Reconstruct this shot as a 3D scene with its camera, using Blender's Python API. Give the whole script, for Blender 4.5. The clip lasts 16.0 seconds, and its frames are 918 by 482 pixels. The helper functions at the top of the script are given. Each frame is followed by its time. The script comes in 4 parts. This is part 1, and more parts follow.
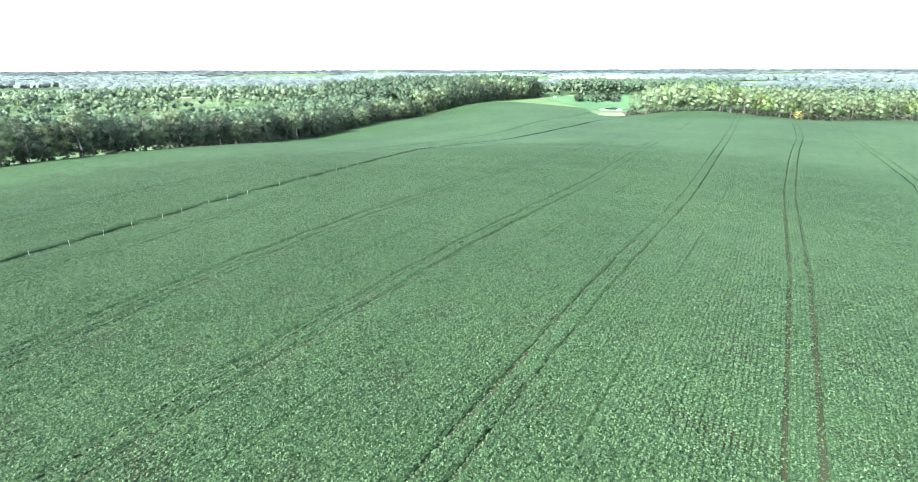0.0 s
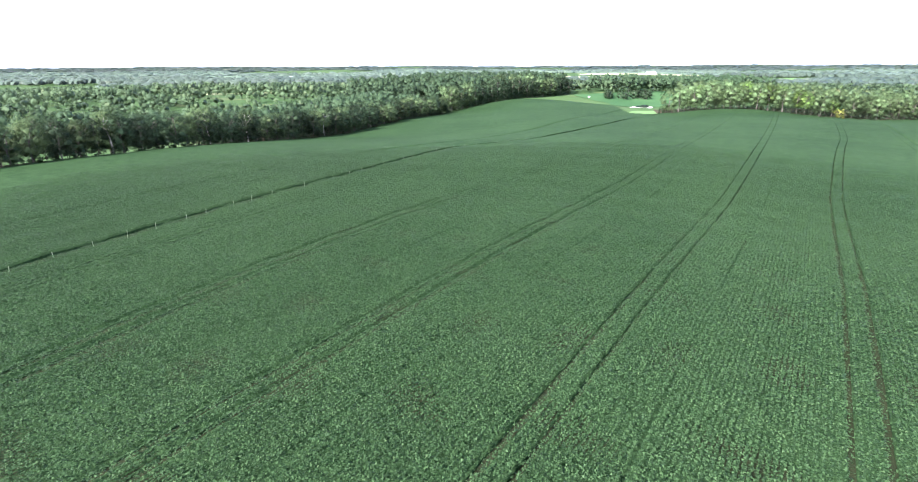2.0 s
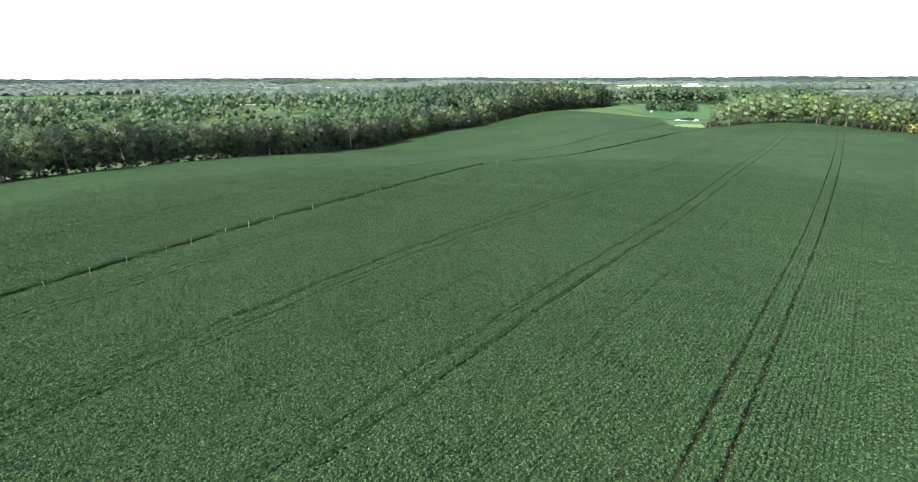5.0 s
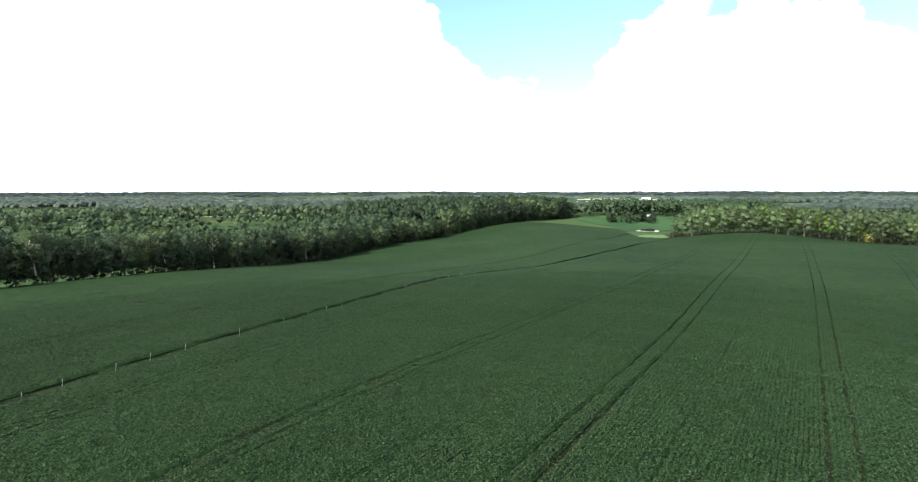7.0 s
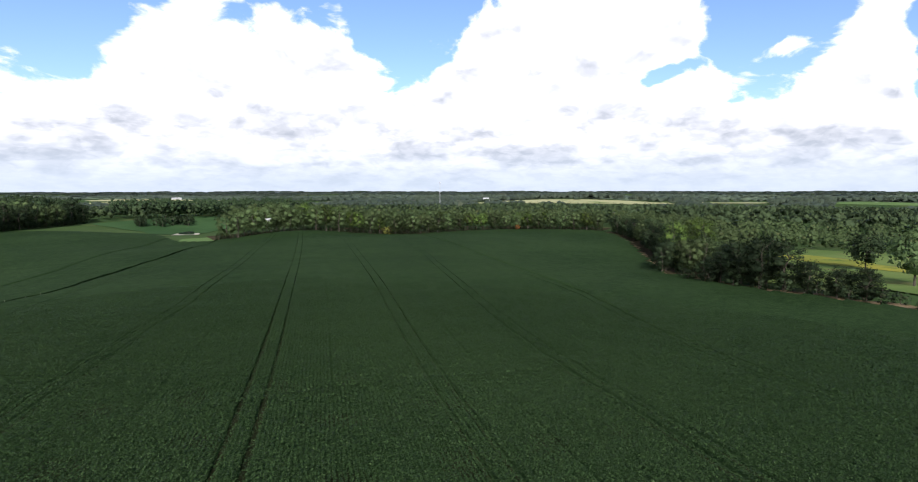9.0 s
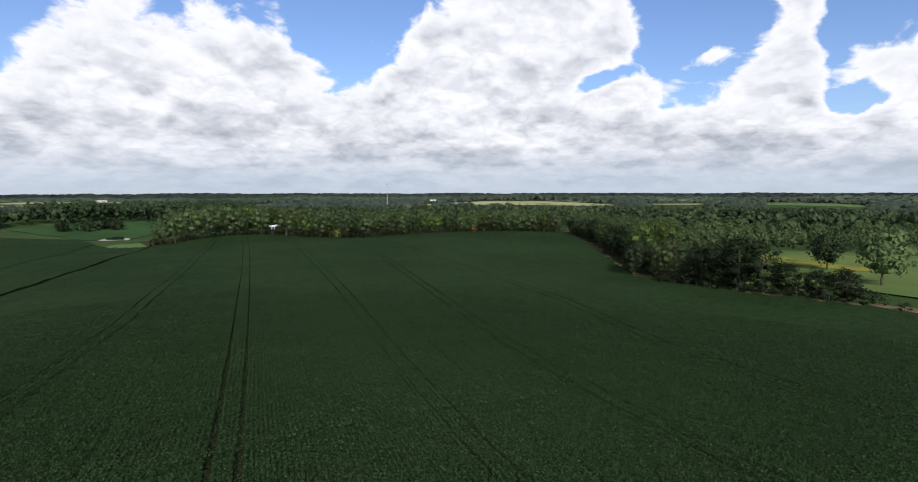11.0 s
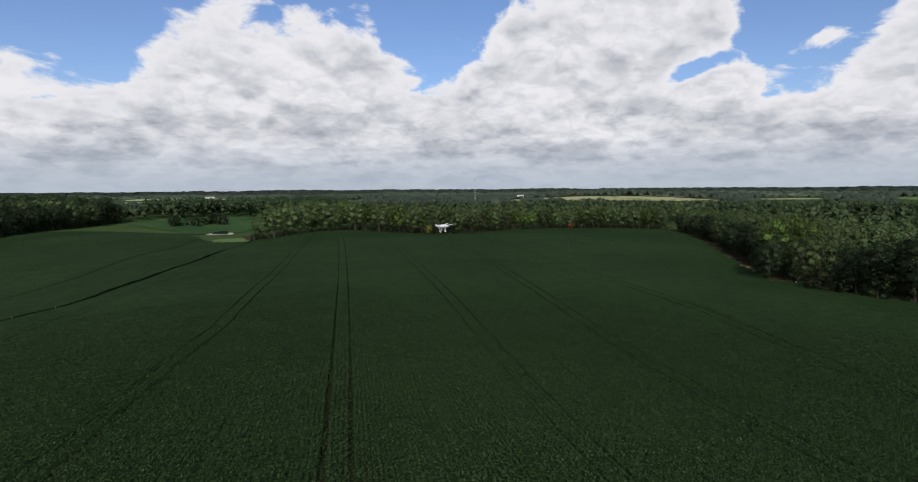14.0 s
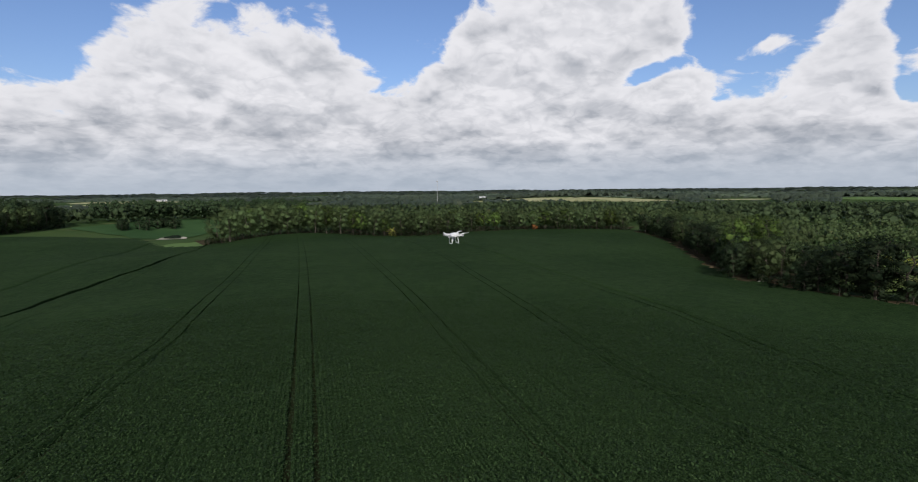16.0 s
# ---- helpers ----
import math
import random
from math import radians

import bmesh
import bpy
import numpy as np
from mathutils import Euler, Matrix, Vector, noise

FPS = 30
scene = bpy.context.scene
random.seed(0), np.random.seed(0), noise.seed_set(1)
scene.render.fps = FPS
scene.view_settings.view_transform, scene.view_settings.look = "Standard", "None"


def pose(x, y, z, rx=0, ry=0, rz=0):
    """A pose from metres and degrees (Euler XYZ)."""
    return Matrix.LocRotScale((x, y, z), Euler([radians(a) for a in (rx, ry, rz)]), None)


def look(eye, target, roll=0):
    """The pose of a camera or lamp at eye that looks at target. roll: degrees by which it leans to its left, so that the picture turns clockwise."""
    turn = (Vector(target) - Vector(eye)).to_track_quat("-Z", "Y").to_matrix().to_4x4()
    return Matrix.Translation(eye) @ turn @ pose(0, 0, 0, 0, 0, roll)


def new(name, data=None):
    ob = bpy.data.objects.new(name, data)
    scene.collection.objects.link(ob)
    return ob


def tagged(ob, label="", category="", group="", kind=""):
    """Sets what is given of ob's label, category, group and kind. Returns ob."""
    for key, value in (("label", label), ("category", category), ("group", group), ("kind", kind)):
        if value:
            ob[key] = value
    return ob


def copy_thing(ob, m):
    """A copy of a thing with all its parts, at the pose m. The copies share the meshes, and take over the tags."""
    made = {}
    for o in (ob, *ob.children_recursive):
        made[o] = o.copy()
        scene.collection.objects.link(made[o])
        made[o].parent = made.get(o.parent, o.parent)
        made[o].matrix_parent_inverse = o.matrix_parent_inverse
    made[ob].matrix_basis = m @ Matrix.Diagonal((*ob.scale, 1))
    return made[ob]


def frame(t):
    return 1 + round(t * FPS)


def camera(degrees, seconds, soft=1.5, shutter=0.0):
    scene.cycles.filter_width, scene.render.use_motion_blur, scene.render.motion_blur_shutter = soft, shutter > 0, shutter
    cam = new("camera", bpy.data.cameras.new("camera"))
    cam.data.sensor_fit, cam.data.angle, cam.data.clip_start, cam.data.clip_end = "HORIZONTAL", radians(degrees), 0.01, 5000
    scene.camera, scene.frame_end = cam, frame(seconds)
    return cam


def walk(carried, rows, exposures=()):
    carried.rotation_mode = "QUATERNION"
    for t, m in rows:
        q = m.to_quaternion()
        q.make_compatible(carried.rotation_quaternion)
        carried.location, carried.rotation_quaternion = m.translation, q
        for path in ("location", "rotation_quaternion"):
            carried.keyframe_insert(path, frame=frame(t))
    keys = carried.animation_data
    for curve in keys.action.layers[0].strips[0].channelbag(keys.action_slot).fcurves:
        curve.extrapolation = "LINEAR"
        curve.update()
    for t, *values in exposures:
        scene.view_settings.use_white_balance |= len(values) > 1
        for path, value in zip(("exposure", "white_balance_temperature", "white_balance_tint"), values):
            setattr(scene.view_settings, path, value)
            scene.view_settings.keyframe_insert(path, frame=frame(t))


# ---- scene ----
cam = camera(79.32, 16.0, soft=1.0)

# seconds, x, y, z in metres, heading, pitch and roll in degrees
PATH = (
    (0.0, 0.00, 0.00, 26.00, 0.00, -17.30, -0.17),
    (0.5, -0.07, 0.10, 26.09, 0.79, -17.40, -0.14),
    (1.0, -0.13, 0.53, 26.15, 1.49, -17.48, -0.17),
    (1.5, -0.22, 1.53, 26.20, 2.21, -17.54, -0.19),
    (2.0, -0.35, 3.11, 26.33, 2.71, -17.65, -0.20),
    (2.5, -0.31, 5.04, 26.49, 3.06, -17.75, -0.17),
    (3.0, -0.43, 7.39, 26.57, 3.73, -17.80, -0.19),
    (3.5, -0.52, 10.01, 26.53, 4.26, -18.28, -0.23),
    (3.7, -0.50, 11.09, 26.47, 4.35, -18.40, -0.21),
    (4.4, -0.37, 14.97, 26.16, 5.11, -17.69, -0.20),
    (5.1, -0.17, 19.12, 25.70, 6.52, -16.37, -0.17),
    (5.8, -0.07, 23.63, 25.15, 7.28, -15.66, -0.15),
    (6.0, -0.07, 24.97, 24.99, 7.43, -15.59, -0.16),
    (6.1, -0.10, 25.68, 24.91, 7.64, -15.09, -0.15),
    (6.2, -0.14, 26.39, 24.83, 7.70, -13.44, -0.15),
    (6.3, -0.17, 27.11, 24.75, 7.35, -10.72, -0.14),
    (6.4, -0.20, 27.82, 24.67, 6.93, -8.24, -0.14),
    (6.5, -0.23, 28.54, 24.59, 6.16, -5.39, -0.13),
    (6.6, -0.31, 29.30, 24.52, 5.86, -5.28, -0.11),
    (6.8, -0.47, 30.84, 24.37, 4.62, -5.22, -0.07),
    (7.0, -0.64, 32.37, 24.23, 2.64, -5.15, -0.04),
    (7.2, -0.78, 34.01, 24.13, 0.57, -5.16, -0.05),
    (7.5, -0.99, 36.48, 23.99, -7.88, -5.17, -0.08),
    (8.0, -1.19, 40.72, 23.85, -21.70, -5.17, -0.05),
    (8.5, -1.21, 44.99, 23.79, -34.76, -5.24, -0.01),
    (9.0, -0.93, 49.13, 23.84, -43.17, -5.20, -0.06),
    (9.5, -0.43, 52.77, 23.88, -45.90, -5.13, -0.11),
    (10.0, 0.02, 55.70, 23.83, -47.84, -5.07, -0.10),
    (10.5, 0.46, 58.09, 23.71, -48.91, -5.02, -0.08),
    (11.0, 0.93, 60.09, 23.55, -49.04, -5.00, -0.10),
    (11.5, 1.48, 61.86, 23.38, -48.14, -5.03, -0.17),
    (12.0, 2.13, 63.56, 23.21, -46.14, -5.11, -0.27),
    (12.5, 2.94, 65.34, 23.07, -42.94, -5.26, -0.36),
    (13.0, 3.81, 67.35, 22.98, -41.06, -5.37, -0.35),
    (13.5, 4.64, 69.49, 22.96, -40.27, -5.49, -0.40),
    (14.0, 5.38, 71.46, 23.01, -40.34, -5.40, -0.43),
    (14.5, 5.98, 72.88, 23.04, -39.24, -5.30, -0.42),
    (15.0, 6.44, 73.71, 22.98, -39.25, -5.12, -0.48),
    (15.5, 6.80, 74.25, 22.91, -41.97, -5.18, -0.56),
    (16.0, 7.11, 75.01, 22.89, -44.30, -5.26, -0.60),
)
walk(cam, [(t, pose(x, y, z, 90 + pitch, 0, yaw) @ pose(0, 0, 0, 0, 0, roll))
           for t, x, y, z, yaw, pitch, roll in PATH],
     exposures=((0.0, 3.59, 5500, 25), (1.5, 3.04, 5600, 21), (3.5, 2.58, 5800, 19), (6.0, 2.13, 5950, 17), (7.0, 1.62, 6000, 15), (8.0, 1.02, 6100, 14), (9.0, 0.60, 6250, 14), (9.7, 0.45, 6250, 13), (12.0, -0.05, 6300, 12), (13.0, -0.12, 6350, 12), (16.0, -0.17, 6350, 12)))

# ---------------------------------------------------------------- light
SUN_AZ, SUN_EL = -142.0, 31.0          # degrees to the right of +y, degrees above the horizon


def sun_way(az, el):
    a, e = radians(az), radians(el)
    return Vector((math.sin(a) * math.cos(e), math.cos(a) * math.cos(e), math.sin(e)))


class Nodes:
    """A short hand for node trees."""

    def __init__(self, tree):
        self.tree = tree
        tree.nodes.clear()

    def add(self, kind, ins=()):
        n = self.tree.nodes.new(kind)
        for k, v in dict(ins).items():
            self.put(n.inputs[k], v)
        return n

    def put(self, socket, v):
        if isinstance(v, bpy.types.NodeSocket):
            self.tree.links.new(v, socket)
        else:
            socket.default_value = v

    def math(self, op, a, b=0.0, c=0.0, clamp=False):
        n = self.add("ShaderNodeMath", {0: a, 1: b, 2: c})
        n.operation, n.use_clamp = op, clamp
        return n.outputs[0]

    def ramp(self, x, lo, hi, a=0.0, b=1.0, smooth=True):
        n = self.add("ShaderNodeMapRange", {0: x, 1: lo, 2: hi, 3: a, 4: b})
        n.interpolation_type = "SMOOTHSTEP" if smooth else "LINEAR"
        return n.outputs[0]

    def mix(self, f, a, b, kind="MIX"):
        n = self.add("ShaderNodeMix")
        n.data_type, n.blend_type = "RGBA", kind
        self.put(n.inputs[0], f)
        self.put(n.inputs[6], a)
        self.put(n.inputs[7], b)
        return n.outputs[2]

    def noise(self, vec, scale, detail=3.0, rough=0.55, distort=0.0):
        n = self.add("ShaderNodeTexNoise", {"Scale": scale, "Detail": detail, "Roughness": rough, "Distortion": distort})
        if vec is not None:
            self.put(n.inputs["Vector"], vec)
        return n.outputs[0]


def rgb(r, g, b):
    return (r, g, b, 1.0)


def make_world():
    w = bpy.data.worlds.new("sky")
    scene.world = w
    w.use_nodes = True
    n = Nodes(w.node_tree)
    sky = n.add("ShaderNodeTexSky")
    sky.sky_type, sky.sun_disc = "NISHITA", False
    sky.sun_elevation, sky.sun_rotation = radians(SUN_EL), radians(SUN_AZ)
    sky.air_density, sky.dust_density, sky.ozone_density = 1.0, 0.6, 1.2
    way = n.add("ShaderNodeTexCoord").outputs["Generated"]
    sep = n.add("ShaderNodeSeparateXYZ", {0: way})
    x, y, z = sep.outputs
    az = n.math("ARCTAN2", x, y)
    el = n.math("ARCSINE", z)
    high = n.math("POWER", n.math("MAXIMUM", n.math("ADD", el, 0.012), 0.001), 0.72)

    def seen_from_below(dy):
        """Cloud lumps shrink and flatten towards the horizon."""
        e = n.math("MAXIMUM", n.math("ADD", el, dy), 0.0)
        r = n.math("MULTIPLY", n.math("EXPONENT", n.math("MULTIPLY", e, -1.15)), n.math("POWER", n.math("MULTIPLY_ADD", e, 16.7, 1.0), -0.17))
        return n.add("ShaderNodeCombineXYZ", {0: n.math("MULTIPLY", n.math("SINE", az), r), 1: n.math("MULTIPLY", n.math("COSINE", az), r), 2: CLOUD_SEED}).outputs[0]

    # how high the heaped clouds reach: heading and height, radians
    tops = n.add("ShaderNodeValToRGB", {0: n.ramp(az, -0.8, 2.2, 0.0, 1.0, False)})
    ramp = tops.color_ramp
    outline = ((-0.8, 0.50), (-0.22, 0.46), (-0.08, 0.30), (0.0, 0.155), (0.063, 0.150), (0.11, 0.178), (0.163, 0.172), (0.20, 0.21), (0.25, 0.262), (0.30, 0.295),
               (0.35, 0.29), (0.39, 0.268), (0.44, 0.282), (0.475, 0.268), (0.55, 0.298), (0.59, 0.235), (0.64, 0.198), (0.69, 0.212), (0.745, 0.265),
               (0.80, 0.33), (0.98, 0.42), (1.12, 0.36), (1.17, 0.27), (1.20, 0.160), (1.25, 0.155), (1.30, 0.172), (1.345, 0.235), (1.40, 0.28), (1.44, 0.17), (1.55, 0.24), (2.2, 0.35))
    for k, (a, e) in enumerate(outline):
        stop = ramp.elements[k] if k < 2 else ramp.elements.new(0.99)
        stop.position, stop.color = (a + 0.8) / 3.0, (e * 2, e * 2, e * 2, 1.0)
    top = n.math("MULTIPLY", tops.outputs[0], 0.5)

    def field(dy):
        """Positive inside the clouds: big heaps, then smaller and smaller puffs."""
        v = seen_from_below(dy)
        heap = n.math("SUBTRACT", n.noise(v, 9.0, 1.0, 0.5), 0.5)
        puff = n.math("SUBTRACT", n.noise(v, 22.0, 6.0, 0.56, 0.3), 0.5)
        rise = n.math("SUBTRACT", top, n.math("ADD", el, dy))
        return n.math("ADD", n.math("MULTIPLY", rise, 4.2), n.math("ADD", n.math("MULTIPLY", heap, 0.35), n.math("MULTIPLY", puff, 0.75)))

    dens = field(0.0)
    # blue gaps inside the bank and torn shreds over it: heading, height, half width, half height, lean, strength
    for a, e, wa, we, lean, s in ((1.085, 0.185, 0.095, 0.030, 0.33, 0.85), (1.275, 0.215, 0.05, 0.016, 0.2, -0.30), (0.045, 0.27, 0.05, 0.035, 0.0, -0.42),
                                  (0.03, 0.185, 0.04, 0.018, 0.0, -0.25), (0.62, 0.29, 0.05, 0.03, 0.0, 0.2), (1.475, 0.13, 0.05, 0.022, 0.1, 0.45), (1.42, 0.31, 0.10, 0.04, 0.0, -0.4)):
        da = n.math("SUBTRACT", az, a)
        de = n.math("DIVIDE", n.math("SUBTRACT", n.math("SUBTRACT", el, e), n.math("MULTIPLY", da, lean)), we)
        da = n.math("DIVIDE", da, wa)
        r2 = n.math("ADD", n.math("MULTIPLY", da, da), n.math("MULTIPLY", de, de))
        dens = n.math("SUBTRACT", dens, n.math("MULTIPLY", n.math("EXPONENT", n.math("MULTIPLY", r2, -1.0)), s))
    cover = n.ramp(dens, -0.02, 0.10)
    thick = n.ramp(dens, 0.0, 0.40)
    v0, v1 = seen_from_below(0.0), seen_from_below(0.038)

    def bulge(v):
        return n.math("ADD", n.math("MULTIPLY", n.noise(v, 11.0, 1.0, 0.5, 0.3), 0.55), n.math("MULTIPLY", n.noise(v, 24.0, 3.0, 0.45, 0.3), 0.45))
    # sides that face up are white, undersides grey
    side = n.ramp(n.math("SUBTRACT", bulge(v0), bulge(v1)), -0.17, 0.07)
    v2 = seen_from_below(0.014)
    small = n.ramp(n.math("SUBTRACT", n.noise(v0, 34.0, 2.0, 0.45, 0.4), n.noise(v2, 34.0, 2.0, 0.45, 0.4)), -0.20, 0.10)
    crease = n.ramp(n.math("ABSOLUTE", n.math("SUBTRACT", n.noise(v0, 26.0, 4.0, 0.55, 0.4), 0.5)), 0.0, 0.10)
    flat = n.add("ShaderNodeCombineXYZ", {0: n.math("MULTIPLY", az, 0.55), 1: n.math("MULTIPLY", high, 3.2), 2: 1.1}).outputs[0]
    streak = n.ramp(n.noise(flat, 6.5, 4.0, 0.5), 0.35, 0.68)
    low = n.math("MULTIPLY", n.ramp(el, 0.03, 0.15, 1.0, 0.15), n.ramp(el, 0.0, 0.05, 0.4, 1.0))
    shade = n.math("MULTIPLY", n.math("SUBTRACT", 1.0, side), n.math("MULTIPLY", thick, 0.48))
    shade = n.math("ADD", shade, n.math("MULTIPLY", n.math("MULTIPLY", n.math("SUBTRACT", 1.0, small), thick), 0.20), clamp=True)
    shade = n.math("ADD", shade, n.math("MULTIPLY", n.math("MULTIPLY", n.math("SUBTRACT", 1.0, crease), thick), 0.14), clamp=True)
    shade = n.math("ADD", shade, n.math("MULTIPLY", n.math("MULTIPLY", n.ramp(n.noise(v0, 6.0, 3.0, 0.5), 0.42, 0.62), thick), 0.16), clamp=True)
    shade = n.math("ADD", shade, n.math("MULTIPLY", n.math("MULTIPLY", streak, low), 0.30), clamp=True)
    cloud = n.mix(shade, rgb(0.94, 0.935, 0.945), rgb(0.38, 0.41, 0.455))
    cloud = n.mix(n.ramp(el, 0.0, 0.10, 0.85, 0.0), cloud, rgb(0.47, 0.54, 0.62))
    # brighter round the hidden sun
    sv = sun_way(SUN_AZ, SUN_EL)
    facing = n.add("ShaderNodeVectorMath", {0: way, 1: sv})
    facing.operation = "DOT_PRODUCT"
    dot = facing.outputs["Value"]
    glow = n.math("ADD", 1.0, n.math("MULTIPLY", n.math("POWER", n.math("MAXIMUM", dot, 0.0), 4.0), CLOUD_GLOW))
    cloud = n.mix(1.0, cloud, n.add("ShaderNodeCombineXYZ", {0: glow, 1: glow, 2: glow}).outputs[0], "MULTIPLY")
    blue = n.mix(1.0, sky.outputs[0], rgb(SKY_GAIN * 0.74, SKY_GAIN * 0.82, SKY_GAIN * 1.02), "MULTIPLY")
    haze = n.ramp(el, 0.0, 0.10, 0.75, 0.0)
    col = n.mix(n.math("MAXIMUM", cover, haze), blue, cloud)
    # unseen dark cloud base overhead, added to dim the light on the field
    over = n.ramp(el, 0.42, 0.75)
    base = n.mix(n.noise(way, 6.0, 4.0), rgb(0.06, 0.066, 0.08), rgb(0.12, 0.13, 0.15))
    col = n.mix(over, col, base)
    bg = n.add("ShaderNodeBackground", {"Color": col, "Strength": SKY_STRENGTH})
    n.tree.links.new(bg.outputs[0], n.add("ShaderNodeOutputWorld").inputs[0])


SKY_STRENGTH, SKY_GAIN, CLOUD_GLOW, CLOUD_SEED = 1.0, 0.125, 0.3, 3.7
make_world()
sun = new("sun", bpy.data.lights.new("sun", "SUN"))
sun.data.energy, sun.data.angle, sun.data.color = 3.6, radians(8), (1.0, 0.95, 0.87)
sun.matrix_world = look(sun_way(SUN_AZ, SUN_EL) * 300, (0, 0, 0))

# ---------------------------------------------------------------- materials


def material(name):
    m = bpy.data.materials.new(name)
    m.use_nodes = True
    return m, Nodes(m.node_tree)


def finish(n, base, rough=0.7, bump=None, depth=0.02, strength=0.5, metal=0.0, through_light=0.0, spec=0.3):
    p = n.add("ShaderNodeBsdfPrincipled", {"Base Color": base, "Roughness": rough, "Metallic": metal, "Specular IOR Level": spec})
    if bump is not None:
        b = n.add("ShaderNodeBump", {"Height": bump, "Distance": depth, "Strength": strength})
        n.put(p.inputs["Normal"], b.outputs[0])
    shader = p.outputs[0]
    if through_light:
        tr = n.add("ShaderNodeBsdfTranslucent", {"Color": base})
        mx = n.add("ShaderNodeMixShader", {0: through_light, 1: shader, 2: tr.outputs[0]})
        shader = mx.outputs[0]
    n.tree.links.new(shader, n.add("ShaderNodeOutputMaterial").inputs[0])


def place(n):
    return n.add("ShaderNodeNewGeometry").outputs["Position"]


def island(n):
    return n.add("ShaderNodeNewGeometry").outputs["Random Per Island"]


def leaf_material(name, dark, light, stray, patch=0.02, piece=True, gloss=0.55, see=0.2, grain=1.3, relief=0.35, spec=0.08, vary=True):
    """Foliage: two greens by patch and by leaf, a few strays, different from plant to plant."""
    m, n = material(name)
    pos = place(n)
    big = n.ramp(n.noise(pos, patch, 3.0), 0.35, 0.65)
    fine = n.noise(pos, grain, 4.0, 0.6)
    rnd = island(n) if piece else fine
    own = n.add("ShaderNodeObjectInfo").outputs["Random"] if vary else 0.5
    a, b, c = (0.16, 0.34, 0.50) if vary else (0.62, 0.14, 0.24)
    f = n.math("ADD", n.math("MULTIPLY", rnd, a), n.math("MULTIPLY", big, b))
    f = n.math("ADD", f, n.math("MULTIPLY", own, c), clamp=True)
    col = n.mix(f, dark, light)
    col = n.mix(n.ramp(rnd, 0.93, 1.0, 0.0, 0.7), col, stray)
    hue = n.add("ShaderNodeHueSaturation", {"Hue": n.ramp(own, 0.0, 1.0, 0.485, 0.515, False), "Saturation": 1.0,
                                            "Value": n.ramp(own, 0.0, 1.0, 0.68, 1.32, False), "Color": col}).outputs[0]
    dappled = n.mix(n.ramp(fine, 0.3, 0.7), n.mix(1.0, hue, rgb(0.80, 0.82, 0.80), "MULTIPLY"), hue)
    finish(n, dappled, gloss, fine, relief, 0.9, through_light=see, spec=spec)
    return m


def two_tone(name, a, b, scale, rough=0.8, fine=12.0, depth=0.02, third=None, spec=0.25):
    m, n = material(name)
    pos = place(n)
    f = n.ramp(n.noise(pos, scale, 4.0), 0.3, 0.7)
    g = n.noise(pos, fine, 4.0, 0.65)
    col = n.mix(n.math("ADD", n.math("MULTIPLY", f, 0.65), n.math("MULTIPLY", g, 0.35), clamp=True), a, b)
    if third is not None:
        col = n.mix(n.ramp(n.noise(pos, scale * 2.7, 3.0), 0.56, 0.68), col, third)
    finish(n, col, rough, g, depth, 0.6, spec=spec)
    return m


M_CROP = leaf_material("soybean_leaf", rgb(0.013, 0.031, 0.010), rgb(0.046, 0.083, 0.030), rgb(0.07, 0.11, 0.045), 0.035, gloss=0.6, see=0.06, grain=3.0, relief=0.03, spec=0.06, vary=False)
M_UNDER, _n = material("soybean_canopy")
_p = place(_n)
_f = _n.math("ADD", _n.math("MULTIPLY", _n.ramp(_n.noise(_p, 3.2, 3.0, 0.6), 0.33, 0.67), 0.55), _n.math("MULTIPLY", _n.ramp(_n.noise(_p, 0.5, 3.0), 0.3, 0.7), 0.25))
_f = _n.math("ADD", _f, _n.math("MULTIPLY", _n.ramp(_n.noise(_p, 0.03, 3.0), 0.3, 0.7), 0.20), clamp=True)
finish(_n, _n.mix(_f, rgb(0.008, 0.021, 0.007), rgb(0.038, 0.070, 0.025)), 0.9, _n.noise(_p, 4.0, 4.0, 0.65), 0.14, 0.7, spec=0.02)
# soil colour darkened to carry the shade down in tracks and ditch
M_SHADE_SOIL = two_tone("field_soil", rgb(0.015, 0.020, 0.009), rgb(0.030, 0.035, 0.016), 0.2, 0.95, 5.0, 0.05, spec=0.02)
M_GRASS = two_tone("meadow_grass", rgb(0.034, 0.068, 0.022), rgb(0.072, 0.115, 0.040), 0.012, 0.9, 0.6, 0.15, rgb(0.09, 0.11, 0.045), spec=0.02)
M_DIRT = two_tone("bare_dirt", rgb(0.13, 0.095, 0.055), rgb(0.27, 0.20, 0.12), 0.25, 0.95, 4.0, 0.05, rgb(0.09, 0.10, 0.04), spec=0.02)
M_SAND = two_tone("pale_sand", rgb(0.36, 0.33, 0.26), rgb(0.58, 0.55, 0.47), 0.1, 0.9, 2.0, 0.04, spec=0.02)
M_YELLOW = two_tone("flowering_meadow", rgb(0.15, 0.19, 0.04), rgb(0.32, 0.30, 0.05), 0.06, 0.9, 1.5, 0.1, rgb(0.10, 0.16, 0.04), spec=0.02)
M_HAY = two_tone("mown_hay", rgb(0.30, 0.31, 0.15), rgb(0.46, 0.46, 0.27), 0.01, 0.95, 0.3, 0.1, rgb(0.18, 0.23, 0.09), spec=0.02)
